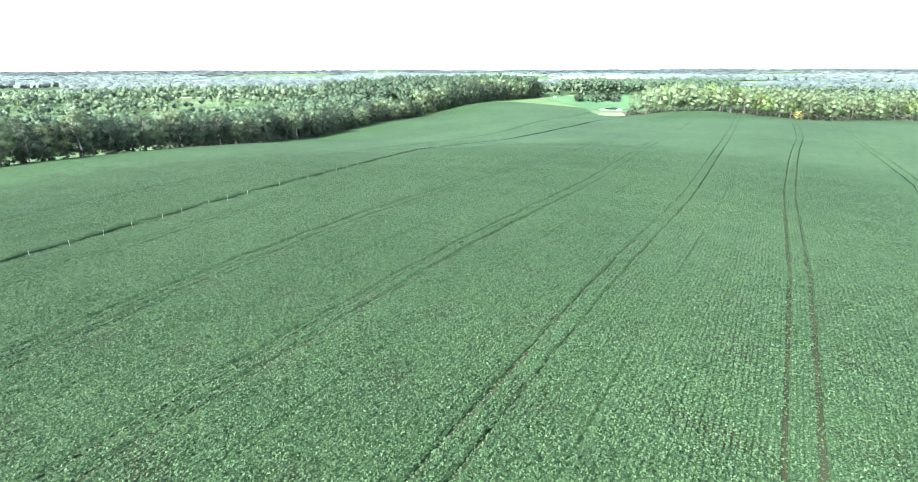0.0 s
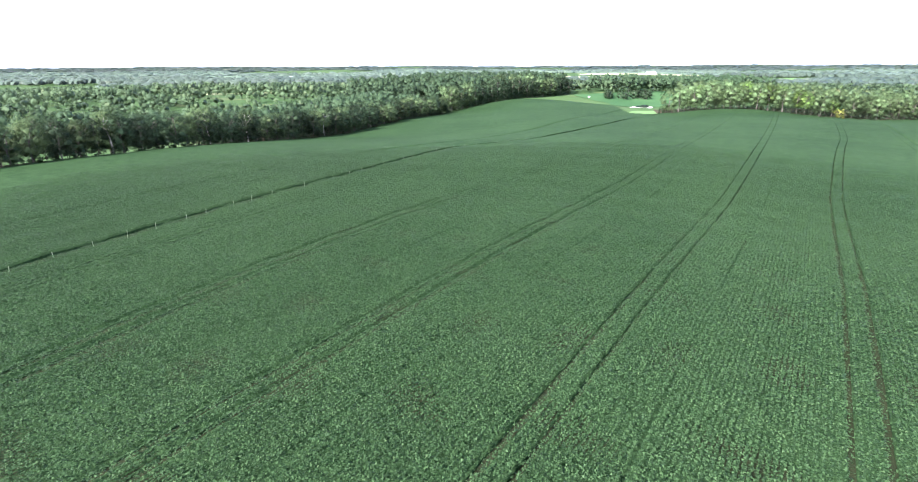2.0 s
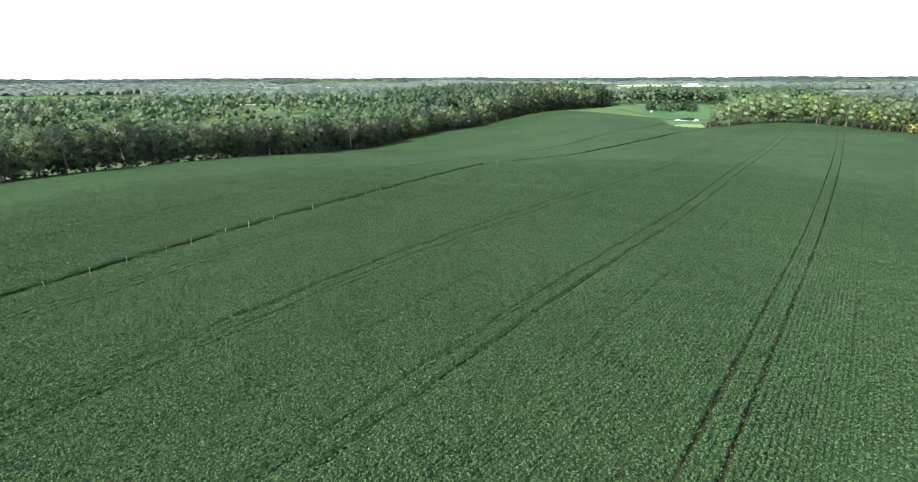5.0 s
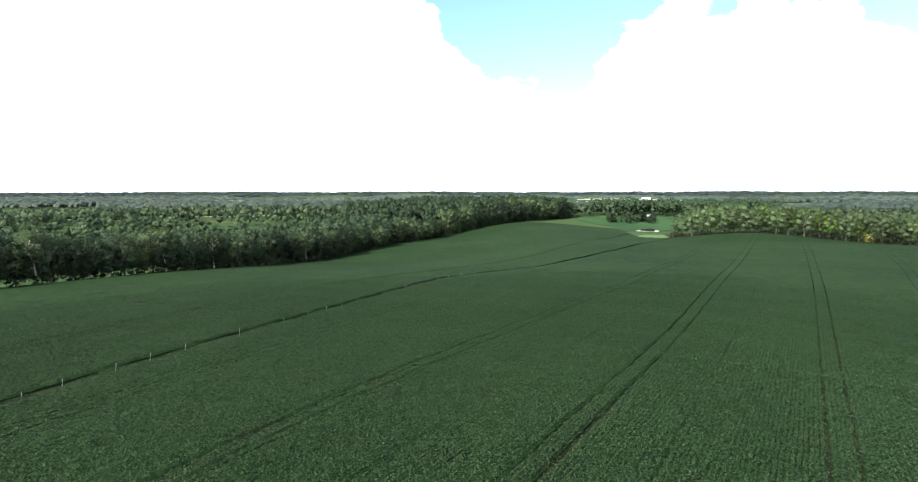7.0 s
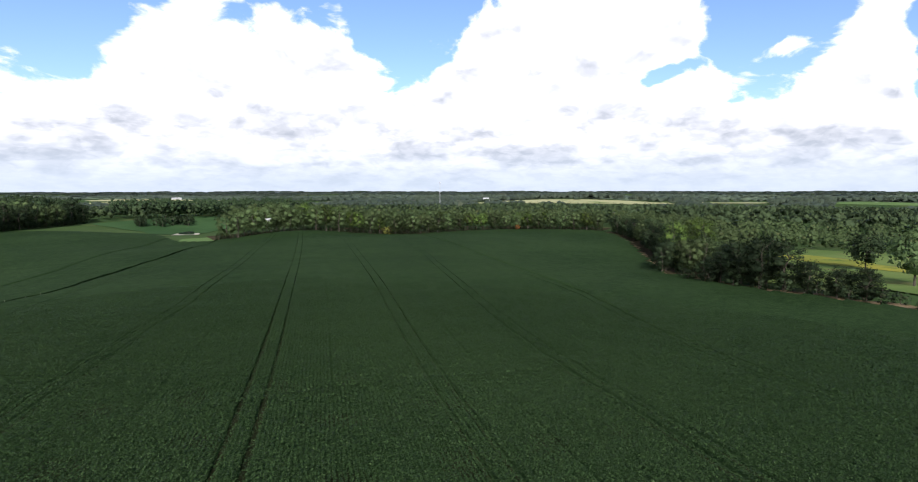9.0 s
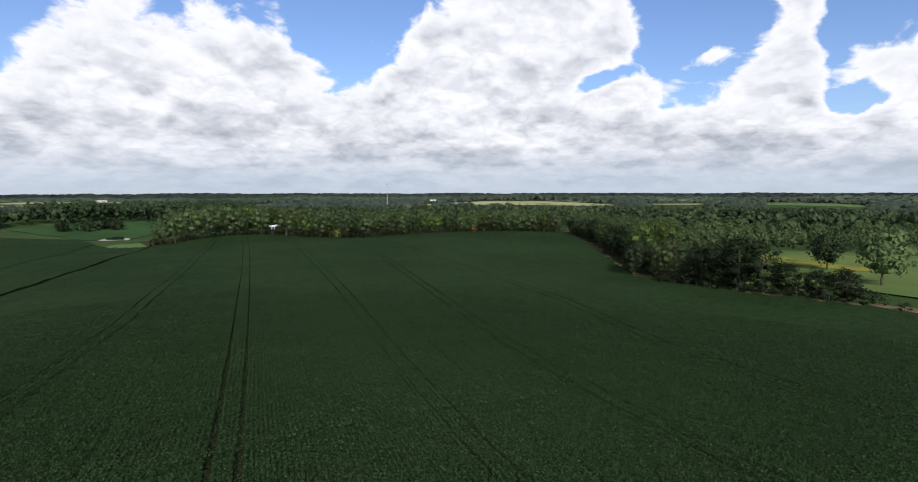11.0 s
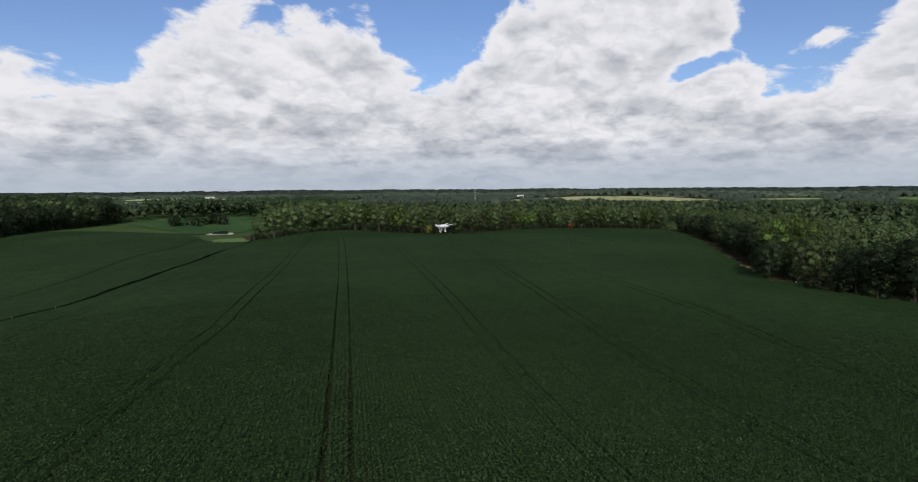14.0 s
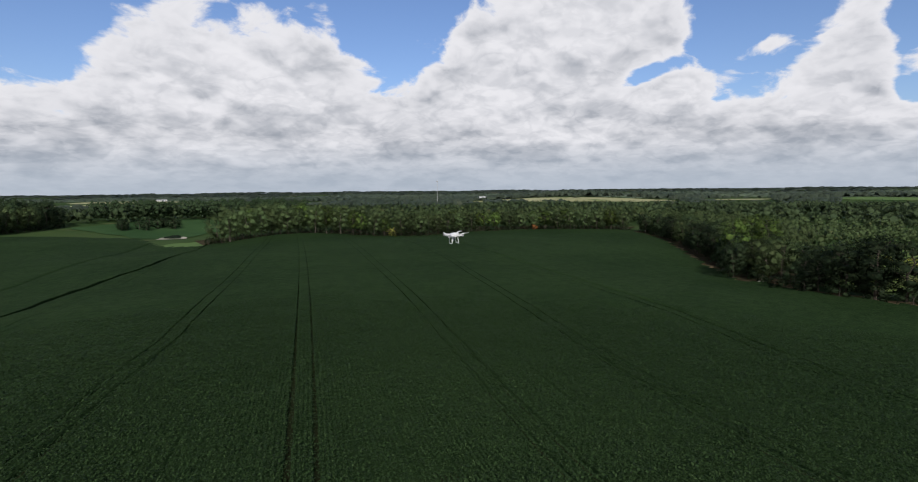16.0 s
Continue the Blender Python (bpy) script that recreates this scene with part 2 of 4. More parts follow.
M_FARGREEN = two_tone("far_crop", rgb(0.09, 0.16, 0.06), rgb(0.15, 0.23, 0.08), 0.006, 0.95, 0.2, 0.1, spec=0.02)
M_BARK = two_tone("bark", rgb(0.05, 0.042, 0.032), rgb(0.11, 0.095, 0.075), 0.8, 0.95, 9.0, 0.04)
M_PALEBARK = two_tone("pale_bark", rgb(0.22, 0.20, 0.17), rgb(0.42, 0.39, 0.34), 0.9, 0.9, 9.0, 0.03)
M_TREE = leaf_material("oak_leaves", rgb(0.070, 0.115, 0.046), rgb(0.160, 0.215, 0.090), rgb(0.19, 0.20, 0.09), 0.11, see=0.42)
# dark green leaves, with the cloud shade over these woods put into the colour
M_TREE_SHADED = leaf_material("dark_maple_leaves", rgb(0.025, 0.046, 0.024), rgb(0.066, 0.097, 0.045), rgb(0.09, 0.105, 0.05), 0.11, see=0.4)
M_TREE_LIME = leaf_material("lime_green_leaves", rgb(0.055, 0.10, 0.022), rgb(0.13, 0.19, 0.045), rgb(0.20, 0.21, 0.06), 0.05)
M_TREE_GOLD = leaf_material("yellow_green_leaves", rgb(0.10, 0.12, 0.025), rgb(0.24, 0.23, 0.05), rgb(0.30, 0.26, 0.08), 0.1)
M_TREE_RED = leaf_material("turning_red_leaves", rgb(0.16, 0.045, 0.022), rgb(0.30, 0.10, 0.04), rgb(0.20, 0.12, 0.04), 0.1)
M_WOODS = leaf_material("woodland_canopy", rgb(0.055, 0.094, 0.048), rgb(0.135, 0.185, 0.085), rgb(0.15, 0.18, 0.09), 0.05, grain=0.35, relief=1.2, see=0.4)
# distance haze is put into this paler, greyer leaf colour
M_HAZED_WOODS = leaf_material("distant_woodland_canopy", rgb(0.058, 0.086, 0.064), rgb(0.118, 0.148, 0.100), rgb(0.13, 0.15, 0.10), 0.006, grain=0.2, relief=2.0)
M_SHADE_LITTER = two_tone("leaf_litter", rgb(0.035, 0.030, 0.018), rgb(0.075, 0.062, 0.036), 0.2, 0.95, 3.0, 0.06, rgb(0.03, 0.045, 0.018), spec=0.02)
M_LOWCROP = two_tone("lower_crop", rgb(0.030, 0.070, 0.026), rgb(0.062, 0.120, 0.046), 0.03, 0.95, 1.2, 0.1, spec=0.02)
M_PASTURE = two_tone("pasture", rgb(0.085, 0.145, 0.042), rgb(0.17, 0.23, 0.07), 0.03, 0.95, 1.0, 0.1, rgb(0.15, 0.165, 0.06), spec=0.02)
M_WATER, _n = material("pond_water")
finish(_n, rgb(0.03, 0.04, 0.035), 0.06, _n.noise(place(_n), 1.2, 3.0), 0.01, 0.15, spec=0.5)
M_CONCRETE = two_tone("concrete", rgb(0.36, 0.35, 0.32), rgb(0.55, 0.53, 0.48), 0.6, 0.85, 8.0, 0.01)
M_STAKE = two_tone("weathered_white_stake", rgb(0.12, 0.15, 0.09), rgb(0.22, 0.25, 0.17), 1.5, 0.8, 12.0, 0.005)
M_STONE = two_tone("field_stone", rgb(0.24, 0.22, 0.18), rgb(0.44, 0.41, 0.35), 1.2, 0.9, 7.0, 0.03)
M_STEEL = two_tone("galvanised_steel", rgb(0.42, 0.43, 0.44), rgb(0.56, 0.57, 0.58), 0.8, 0.5, 6.0, 0.004, spec=0.5)
M_SIDING = two_tone("white_siding", rgb(0.60, 0.60, 0.58), rgb(0.76, 0.76, 0.74), 0.3, 0.7, 3.0, 0.01)
M_ROOF = two_tone("pale_metal_roof", rgb(0.46, 0.47, 0.48), rgb(0.66, 0.67, 0.68), 0.3, 0.5, 3.0, 0.01)
M_DARKGLASS = two_tone("dark_window", rgb(0.02, 0.022, 0.025), rgb(0.05, 0.055, 0.06), 0.5, 0.2, 3.0, 0.001, spec=0.5)
M_SHELL = two_tone("white_plastic_shell", rgb(0.74, 0.75, 0.76), rgb(0.82, 0.82, 0.83), 6.0, 0.32, 60.0, 0.0003, spec=0.5)
M_BLACK = two_tone("dark_plastic", rgb(0.02, 0.02, 0.022), rgb(0.05, 0.05, 0.055), 9.0, 0.4, 60.0, 0.0003, spec=0.5)
M_GREYPART = two_tone("grey_metal", rgb(0.30, 0.30, 0.32), rgb(0.42, 0.42, 0.44), 9.0, 0.35, 60.0, 0.0003, spec=0.5)

# ---------------------------------------------------------------- land
# knolls and dips of the land: x, y, radius, height
KNOLLS = np.array(((-100, 120, 60, 2.0), (-90, 190, 60, 1.0), (-40, 260, 70, -6.6), (-15, 380, 60, -5.8), (40, 400, 55, 2.5),
                   (-190, 190, 70, -8.0), (-170, 270, 75, -9.0), (-110, 400, 70, -6.0), (830, 640, 180, 12.5), (990, 225, 150, 9.0), (395, 1475, 190, 7.5), (-248, 540, 75, -0.5), (940, 405, 80, 2.0),
                   (300, 110, 70, -4.0), (85, 330, 45, -3.7), (120, 450, 70, -8.2), (80, 520, 70, 1.7), (130, 320, 32, 1.6), (165, 300, 28, -1.1),
                   (190, 300, 32, -3.2), (215, 260, 40, -0.8), (248, 215, 45, 0.7), (200, 170, 50, 0.2), (165, 135, 45, -2.7),
                   (135, 80, 50, -0.4), (60, 95, 45, -1.5), (10, 80, 45, 1.5), (-50, 80, 50, 0.1), (30, 155, 50, 1.9),
                   (-5, 30, 60, 1.9), (120, 220, 60, 0.5)))


def land(x, y):
    """The height of the ground."""
    x, y = np.asarray(x, float), np.asarray(y, float)
    z = np.full(np.broadcast(x, y).shape, 2.0)
    for cx, cy, r, h in KNOLLS:
        z = z + h * np.exp(-((x - cx) ** 2 + (y - cy) ** 2) / r ** 2)
    d = np.hypot(x - 50, y - 150)
    far = np.clip((d - 420) / 900, 0, 1)
    roll = (np.sin(x / 190 + 1.3) * np.cos(y / 260 - 0.6) + 0.7 * np.sin((x + y) / 330 + 2.1) + 0.5 * np.cos((x - 0.6 * y) / 120)) * 3.4
    rise = np.clip((d - 1200) / 3600, 0, 1)
    return z + far * (roll - 8.0) + rise * 15.0


def land1(x, y):
    return float(land(np.array([x]), np.array([y]))[0])


def mesh_of(name, verts, faces, mat, smooth=False, normals=None):
    me = bpy.data.meshes.new(name)
    verts = np.asarray(verts, np.float32)
    faces = np.asarray(faces, np.int32)
    k = faces.shape[1]
    me.vertices.add(len(verts))
    me.vertices.foreach_set("co", verts.ravel())
    me.loops.add(faces.size)
    me.loops.foreach_set("vertex_index", faces.ravel())
    me.polygons.add(len(faces))
    me.polygons.foreach_set("loop_start", np.arange(0, faces.size, k, dtype=np.int32))
    me.polygons.foreach_set("loop_total", np.full(len(faces), k, np.int32))
    if smooth:
        me.polygons.foreach_set("use_smooth", np.ones(len(faces), bool))
    me.update(calc_edges=True)
    if normals is not None:
        at = me.attributes.new("custom_normal", "FLOAT_VECTOR", "POINT")
        at.data.foreach_set("vector", np.asarray(normals, np.float32).ravel())
    me.materials.append(mat)
    return me


def part(name, bm, mat, parent, label=""):
    me = bpy.data.meshes.new(name)
    bm.to_mesh(me)
    bm.free()
    me.materials.append(mat)
    ob = new(name, me)
    ob.parent = parent
    return tagged(ob, label)


def sheet(name, xs, ys, height, mat):
    """A grid over the land."""
    gx, gy = np.meshgrid(xs, ys, indexing="ij")
    v = np.stack([gx, gy, height(gx, gy)], -1).reshape(-1, 3)
    a, b = len(xs), len(ys)
    i = (np.arange(a - 1)[:, None] * b + np.arange(b - 1)[None]).ravel()
    return new(name, mesh_of(name, v, np.stack([i, i + b, i + b + 1, i + 1], -1), mat, True))


def inside(px, py, poly):
    px, py = np.asarray(px), np.asarray(py)
    hit = np.zeros(px.shape, bool)
    for (x0, y0), (x1, y1) in zip(poly, poly[1:] + poly[:1]):
        if y0 == y1:
            continue
        hit ^= ((y0 > py) != (y1 > py)) & (px < (x1 - x0) * (py - y0) / (y1 - y0) + x0)
    return hit


_u = np.linspace(-1, 1, 210)
_s = np.sign(_u) * (np.abs(_u) * 700 + 4900 * np.abs(_u) ** 5)
tagged(sheet("ground", 60 + _s, 150 + _s, land, M_GRASS), "rolling green farmland reaching to the horizon", "ground", kind="structure")

# edges of the woods and of the crop, as plan lines
LEFT_EDGE = [(-150, 30), (-131, 80), (-115, 129), (-96, 181), (-60, 283), (-22, 385)]
FRONT_EDGE = [(98, 331), (140, 323), (186, 309), (215, 277), (235, 250), (250, 207)]
RIGHT_EDGE = [(250, 207), (217, 174), (183, 148), (161, 131), (147, 122), (150, 117), (138, 107), (133, 91), (130, 74), (127, 58)]
FIELD = [(-190, -120)] + LEFT_EDGE + [(-5, 412), (30, 440), (62, 432), (84, 392), (84, 345), (96, 329)] + FRONT_EDGE[1:] + RIGHT_EDGE[1:] + [(122, 20), (120, -120)]


def field_floor():
    gx, gy = np.meshgrid(np.arange(-190, 262, 3.0), np.arange(-118, 450, 3.0), indexing="ij")
    v = np.stack([gx, gy, land(gx, gy) + 0.05], -1).reshape(-1, 3)
    a, b = gx.shape
    i = np.arange(a - 1)[:, None] * b + np.arange(b - 1)[None]
    i = i[inside(gx[:-1, :-1] + 1.5, gy[:-1, :-1] + 1.5, FIELD)]
    ob = new("field_soil", mesh_of("field_soil", v, np.stack([i, i + b, i + b + 1, i + 1], -1), M_SHADE_SOIL, True))
    return tagged(ob, "soil under the soybean crop, darkened for shade", "soil", kind="structure")


field_floor()


# wheel tracks, drill seams and the ditch as plan lines: bends (offset, slope, bend, end of the bend) or corners; half gauge, gap
def curve_x(c, y):
    y = np.asarray(y, float)
    if isinstance(c[0], tuple):
        (x0, y0), (x1, y1), (x2, y2), (x3, y3) = c[0], c[1], c[-2], c[-1]
        x = np.interp(y, [p[1] for p in c], [p[0] for p in c])
        return x + np.minimum(y - y0, 0) * (x1 - x0) / (y1 - y0) + np.maximum(y - y3, 0) * (x3 - x2) / (y3 - y2)
    a, b, k, end = c
    d = np.minimum(y, end) - 100
    x = a + b * d + k * d * d
    return x + (y > end) * (y - end) * 0.56


DITCH_LINE = ((-67, 24), (-55.5, 62), (-51.5, 71), (-45.5, 86), (-38, 105), (-28, 128), (-19.5, 149), (-11.5, 168), (-3, 177), (6, 185),
              (13, 192), (19, 200), (26, 214), (34, 226), (42, 238), (54, 253), (66, 272), (82, 300))
TRACKS = (("far_track", (-61, 0.43, 0.0009, 250), 1.0, 0.24), ("ditch", DITCH_LINE, 0.0, 1.75),
          ("upper_track", (-29.5, 0.50, 0.0010, 165), 1.0, 0.58), ("bent_track", (-4.0, 0.59, 0.0012, 150), 1.02, 0.95),
          ("left_track", (19.8, 0.56, -0.0001, 320), 1.02, 0.76),
          ("middle_track", (41.5, 0.565, -0.00015, 320), 1.0, 0.56),
          ("right_track", ((16.0, 20), (39.3, 60), (56.0, 90), (67.0, 110), (86.0, 142), (102.0, 168), (115.5, 189), (124.5, 205), (149.0, 250)), 1.0, 0.62),
          ("last_track", ((45.0, 26), (62.0, 56), (69.0, 69), (80.5, 90), (98.0, 116), (117.5, 154), (142.0, 204)), 1.0, 0.46))
# seams between passes of the drill, where plants are missing
SEAMS = ((28.4, 0.56, -0.0001, 320), (48.6, 0.565, -0.00015, 320), (9.0, 0.57, 0.0003, 320))
ROW = 0.38
rng = np.random.default_rng(7)


def lines():
    """All gaps in the crop from left to right: curve, sideways shift, gap."""
    out = [((-260, 0.40, 0.0, 300), 0.0, 0.0)]
    for name, c, half, gap in TRACKS:
        tilt = math.hypot(1, 0.55 if isinstance(c[0], tuple) else c[1])
        out += [(c, 0.0, gap)] if half == 0 else [(c, -half * tilt, gap), (c, half * tilt, gap)]
    return out + [((260, 0.50, 0.0, 320), 0.0, 0.0)]


def gap_half(i, gap, y):
    """Half the width of a gap along its line: it closes where the plants have grown over it."""
    if gap > 1:
        return gap / 2 * (1 + 0.28 * np.sin(y * 0.6) + 0.22 * np.sin(y * 1.7 + 1))
    w = 0.68 + 0.22 * np.sin(y * 0.045 + i * 1.9) + 0.12 * np.sin(y * 0.31 + i) + 0.10 * np.sin(y * 1.3 + 2 * i)
    return gap / 2 * 1.05 * np.clip(w, 0.6, 1.0) * np.clip((205 - y) / 125, 0.12, 1)


def canopy(x, y):
    """The top of the crop over the soil."""
    return 0.85 + 0.05 * np.sin(x * 0.7 + 2 * np.sin(y * 0.21)) + 0.06 * np.sin(y * 0.5 + x * 0.13)


LINES = lines()
CROP_Y = np.concatenate([np.arange(-110, 20, 6.0), np.arange(20, 130, 2.0), np.arange(130, 455, 4.0)])


def strip_edges(i):
    c0, s0, g0 = LINES[i]
    c1, s1, g1 = LINES[i + 1]

    def edges(y):
        k = math.hypot(1, 0.56)
        return curve_x(c0, y) + s0 + gap_half(i, g0, y) * k, curve_x(c1, y) + s1 - gap_half(i + 1, g1, y) * k
    return edges


def rows_in(i):
    """How many drill rows a strip between two gaps holds."""
    x0, x1 = strip_edges(i)(np.array([60.0]))
    return max(2, int(round(float(x1[0] - x0[0]) / (ROW * 1.14))))


def ahead(x, y):
    """Distance from the line over which the camera goes."""
    t = np.clip(y, 0, 76)
    return np.hypot(x - 0.09 * t * (t > 50), y - t)


def crop_sheet():
    vs, fs, side, base = [], [], [], 0
    for i in range(len(LINES) - 1):
        x0, x1 = strip_edges(i)(CROP_Y)
        outer = i in (0, len(LINES) - 2)
        cols = 70 if outer else rows_in(i) * 2
        u = np.concatenate([[-0.0005], np.linspace(0, 1, cols + 1), [1.0005]])
        X = x0[:, None] + (x1 - x0)[:, None] * u[None]
        Y = np.repeat(CROP_Y[:, None], len(u), 1)
        near = np.clip((108 - ahead(X, Y)) / 75, 0, 1)
        Z = land(X, Y) + canopy(X, Y) - 0.06 - 0.62 * near
        if not outer:
            Z[:, 3:-3:2] -= 0.03 + 0.05 * near[:, 3:-3:2]
        Z[:, 0] = Z[:, 1] - 0.7
        Z[:, -1] = Z[:, -2] - 0.7
        nr, nc = X.shape
        vs.append(np.stack([X, Y, Z], -1).reshape(-1, 3))
        j = (np.arange(nr - 1)[:, None] * nc + np.arange(nc - 1)[None])
        cx = (X[:-1, :-1] + X[1:, 1:]) / 2
        cy = (Y[:-1, :-1] + Y[1:, 1:]) / 2
        keep = inside(cx, cy, FIELD) & (x1 > x0)[:-1, None]
        j = j[keep]
        fs.append(np.stack([j, j + 1, j + nc + 1, j + nc], -1) + base)
        side.append((j % nc == 0) | (j % nc == nc - 2))
        base += nr * nc
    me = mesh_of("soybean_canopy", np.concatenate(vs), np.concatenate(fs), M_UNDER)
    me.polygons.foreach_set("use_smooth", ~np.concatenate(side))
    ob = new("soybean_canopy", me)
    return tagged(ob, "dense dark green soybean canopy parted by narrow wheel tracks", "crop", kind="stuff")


crop_sheet()


def crop_leaves(density, size, box, reach):
    """Loose leaves over the canopy, gathered along the drill rows and thinning out at the end of their reach."""
    x0, x1, y0, y1 = box
    count = int(density * (x1 - x0) * (y1 - y0))
    x, y = rng.uniform(x0, x1, count), rng.uniform(y0, y1, count)
    d = ahead(x, y)
    ok = (d + rng.normal(0, 21, count) < reach) & (x > -1.08 * y - 8) & ((y > 48) | (x < 0.85 * y + 8))
    for c in SEAMS:
        ok &= (np.abs(x - curve_x(c, y)) > 0.15) | (rng.uniform(0, 1, count) < 0.35 + 0.3 * np.sin(y * 0.16))
    x, y = x[ok], y[ok]
    grow = np.clip(ahead(x, y) / 50, 1.0, 1.6)
    i, lo, hi, rows = np.zeros(len(x), int), np.zeros(len(x)), np.zeros(len(x)), np.ones(len(x))
    for k in range(len(LINES) - 1):
        a, b = strip_edges(k)(y)
        m = (x > a - 0.03) & (x < b + 0.03)
        i[m], lo[m], hi[m], rows[m] = k + 1, a[m], b[m], rows_in(k)
    deep = i == 0
    lo[deep], hi[deep] = x[deep] - 0.2, x[deep] + 0.2
    ok = (~deep | (rng.uniform(0, 1, len(x)) < 0.25) & (~deep | (np.abs(x - curve_x(TRACKS[1][1], y)) > 1.2))) & inside(x, y, FIELD)
    x, y, lo, hi, rows, grow, deep = x[ok], y[ok], lo[ok], hi[ok], rows[ok], grow[ok], deep[ok]
    n = len(x)
    u = (x - lo) / (hi - lo) * rows
    f = u - np.floor(u) - 0.5
    f = f * (0.80 + 0.18 * np.clip(grow - 1, 0, 1))
    x = lo + (np.floor(u) + 0.5 + f) / rows * (hi - lo)
    z = land(x, y) + canopy(x, y) - 0.05 - 0.20 * np.abs(f) / grow - np.abs(rng.normal(0, 0.12, n)) / grow ** 2 - deep * rng.uniform(0.12, 0.42, n)
    s = size * grow ** 0.6 * rng.uniform(0.65, 1.3, n)
    a = rng.uniform(0, 2 * np.pi, n)
    nor = np.stack([rng.normal(0, 0.42, n) / grow, rng.normal(0, 0.42, n) / grow, np.ones(n)], -1)
    nor /= np.linalg.norm(nor, axis=1)[:, None]
    t = np.stack([np.cos(a), np.sin(a), np.zeros(n)], -1)
    t -= nor * (t * nor).sum(1)[:, None]
    t /= np.linalg.norm(t, axis=1)[:, None]
    b = np.cross(nor, t)
    c = np.stack([x, y, z], -1)
    s = s[:, None]
    fold = nor * s * 0.12
    v = np.stack([c - t * s * 0.62 - fold, c + t * s * 0.40 - b * s * 0.48 + fold, c + t * s * 0.40 + b * s * 0.48 + fold], 1).reshape(-1, 3)
    ob = new("soybean_plants", mesh_of("soybean_plants", v, np.arange(3 * n).reshape(n, 3), M_CROP))
    return tagged(ob, "leafy green soybean plants in close drilled rows", "crop", kind="stuff")


crop_leaves(92, 0.135, (-90, 105, 14, 175), 80.0)


def overlap_line():
    """Where two passes of the drill overlap the plants stand a little higher."""
    line = [(15.5, 100.2), (21, 99.0), (28, 97.5), (37, 95.5), (46, 90.5), (52, 89.5), (58, 90.5)]
    pts = np.array(along(line, 0.07))
    n = len(pts)
    x, y = pts[:, 0] + rng.normal(0, 0.22, n), pts[:, 1] + rng.normal(0, 0.22, n)
    c = np.stack([x, y, land(x, y) + canopy(x, y) + rng.uniform(-0.06, 0.09, n)], -1)
    v = cards(c, np.tile((0.0, 0.0, 1.0), (n, 1)), rng.uniform(0.16, 0.30, n), rng, 0.45)
    ob = new("soybean_plants", mesh_of("soybean_plants", v, np.arange(len(v)).reshape(-1, 4), M_CROP))
    return tagged(ob, "slightly taller soybean plants where drill passes overlap", "crop", kind="stuff")

# ---------------------------------------------------------------- trees


def cards(centres, normals, sizes, gen, spread=0.55):
    """Leaf sprays: small folded four-sided pieces that face roughly along the normals."""
    n = len(centres)
    nor = normals + gen.normal(0, spread, (n, 3))
    nor /= np.linalg.norm(nor, axis=1)[:, None] + 1e-9
    t = np.cross(nor, gen.normal(0, 1, (n, 3)))
    t /= np.linalg.norm(t, axis=1)[:, None] + 1e-9
    b = np.cross(nor, t)
    s = sizes[:, None]
    fold = nor * s * gen.uniform(-0.1, 0.35, (n, 1))
    v = np.stack([centres - t * s * 0.55, centres - b * s * 0.42 + fold, centres + t * s * 0.6, centres + b * s * 0.42 + fold], 1)
    return v.reshape(-1, 3)


def unit(v):
    return v / (np.linalg.norm(v, axis=1)[:, None] + 1e-9)


def leafy(gen, lobes, per, size, core, every=1):
    """Foliage on rounded lobes: dented cores under outward-facing sprays; corners, triangles, normals."""
    vs, fs, ns, base, pts, nor, way = [], [], [], 0, [], [], []
    for k, (c, r) in enumerate(lobes):
        if k % every == 0:
            v, f = clump(gen, c * np.array([0.9, 0.9, 0.98]), r * core, SMALL_BALL)
            vs.append(v)
            fs.append(f + base)
            ns.append(unit(unit(v - c) * 0.6 + unit(c[None] - np.array([[0, 0, 0.45]])) * 0.6))
            base += len(v)
        n = int(per * gen.uniform(0.75, 1.25))
        d = gen.normal(0, 1, (n, 3))
        d[:, 2] = d[:, 2] * 0.85 + 0.3
        d = unit(d)
        bump = 1 + 0.16 * np.sin(d[:, :1] * 5 + k) * np.sin(d[:, 1:2] * 5 + 2 * k)
        pts.append(c + d * r * bump * gen.uniform(0.60, 1.14, (n, 1)) * np.array([1.05, 1.05, 0.9]))
        nor.append(d)
        way.append(unit(d * 0.45 + unit(c[None] - np.array([[0, 0, 0.45]])) * 0.80 + gen.normal(0, 0.16, (n, 3))))
    pts, nor, way = np.concatenate(pts), np.concatenate(nor), np.concatenate(way)
    v = cards(pts, nor, size * gen.uniform(0.55, 1.45, len(pts)), gen, 0.3)
    q = np.arange(len(v)).reshape(-1, 4) + base
    return np.concatenate(vs + [v]), np.concatenate(fs + [q[:, :3], q[:, [0, 2, 3]]]), np.concatenate(ns + [np.repeat(way, 4, 0)])


def ball(level):
    """Corners and triangles of a round clump."""
    bm = bmesh.new()
    bmesh.ops.create_icosphere(bm, subdivisions=level, radius=1)
    v = np.array([p.co[:] for p in bm.verts])
    f = np.array([[p.index for p in q.verts] for q in bm.faces])
    bm.free()
    return v, f


SMALL_BALL = ball(1)


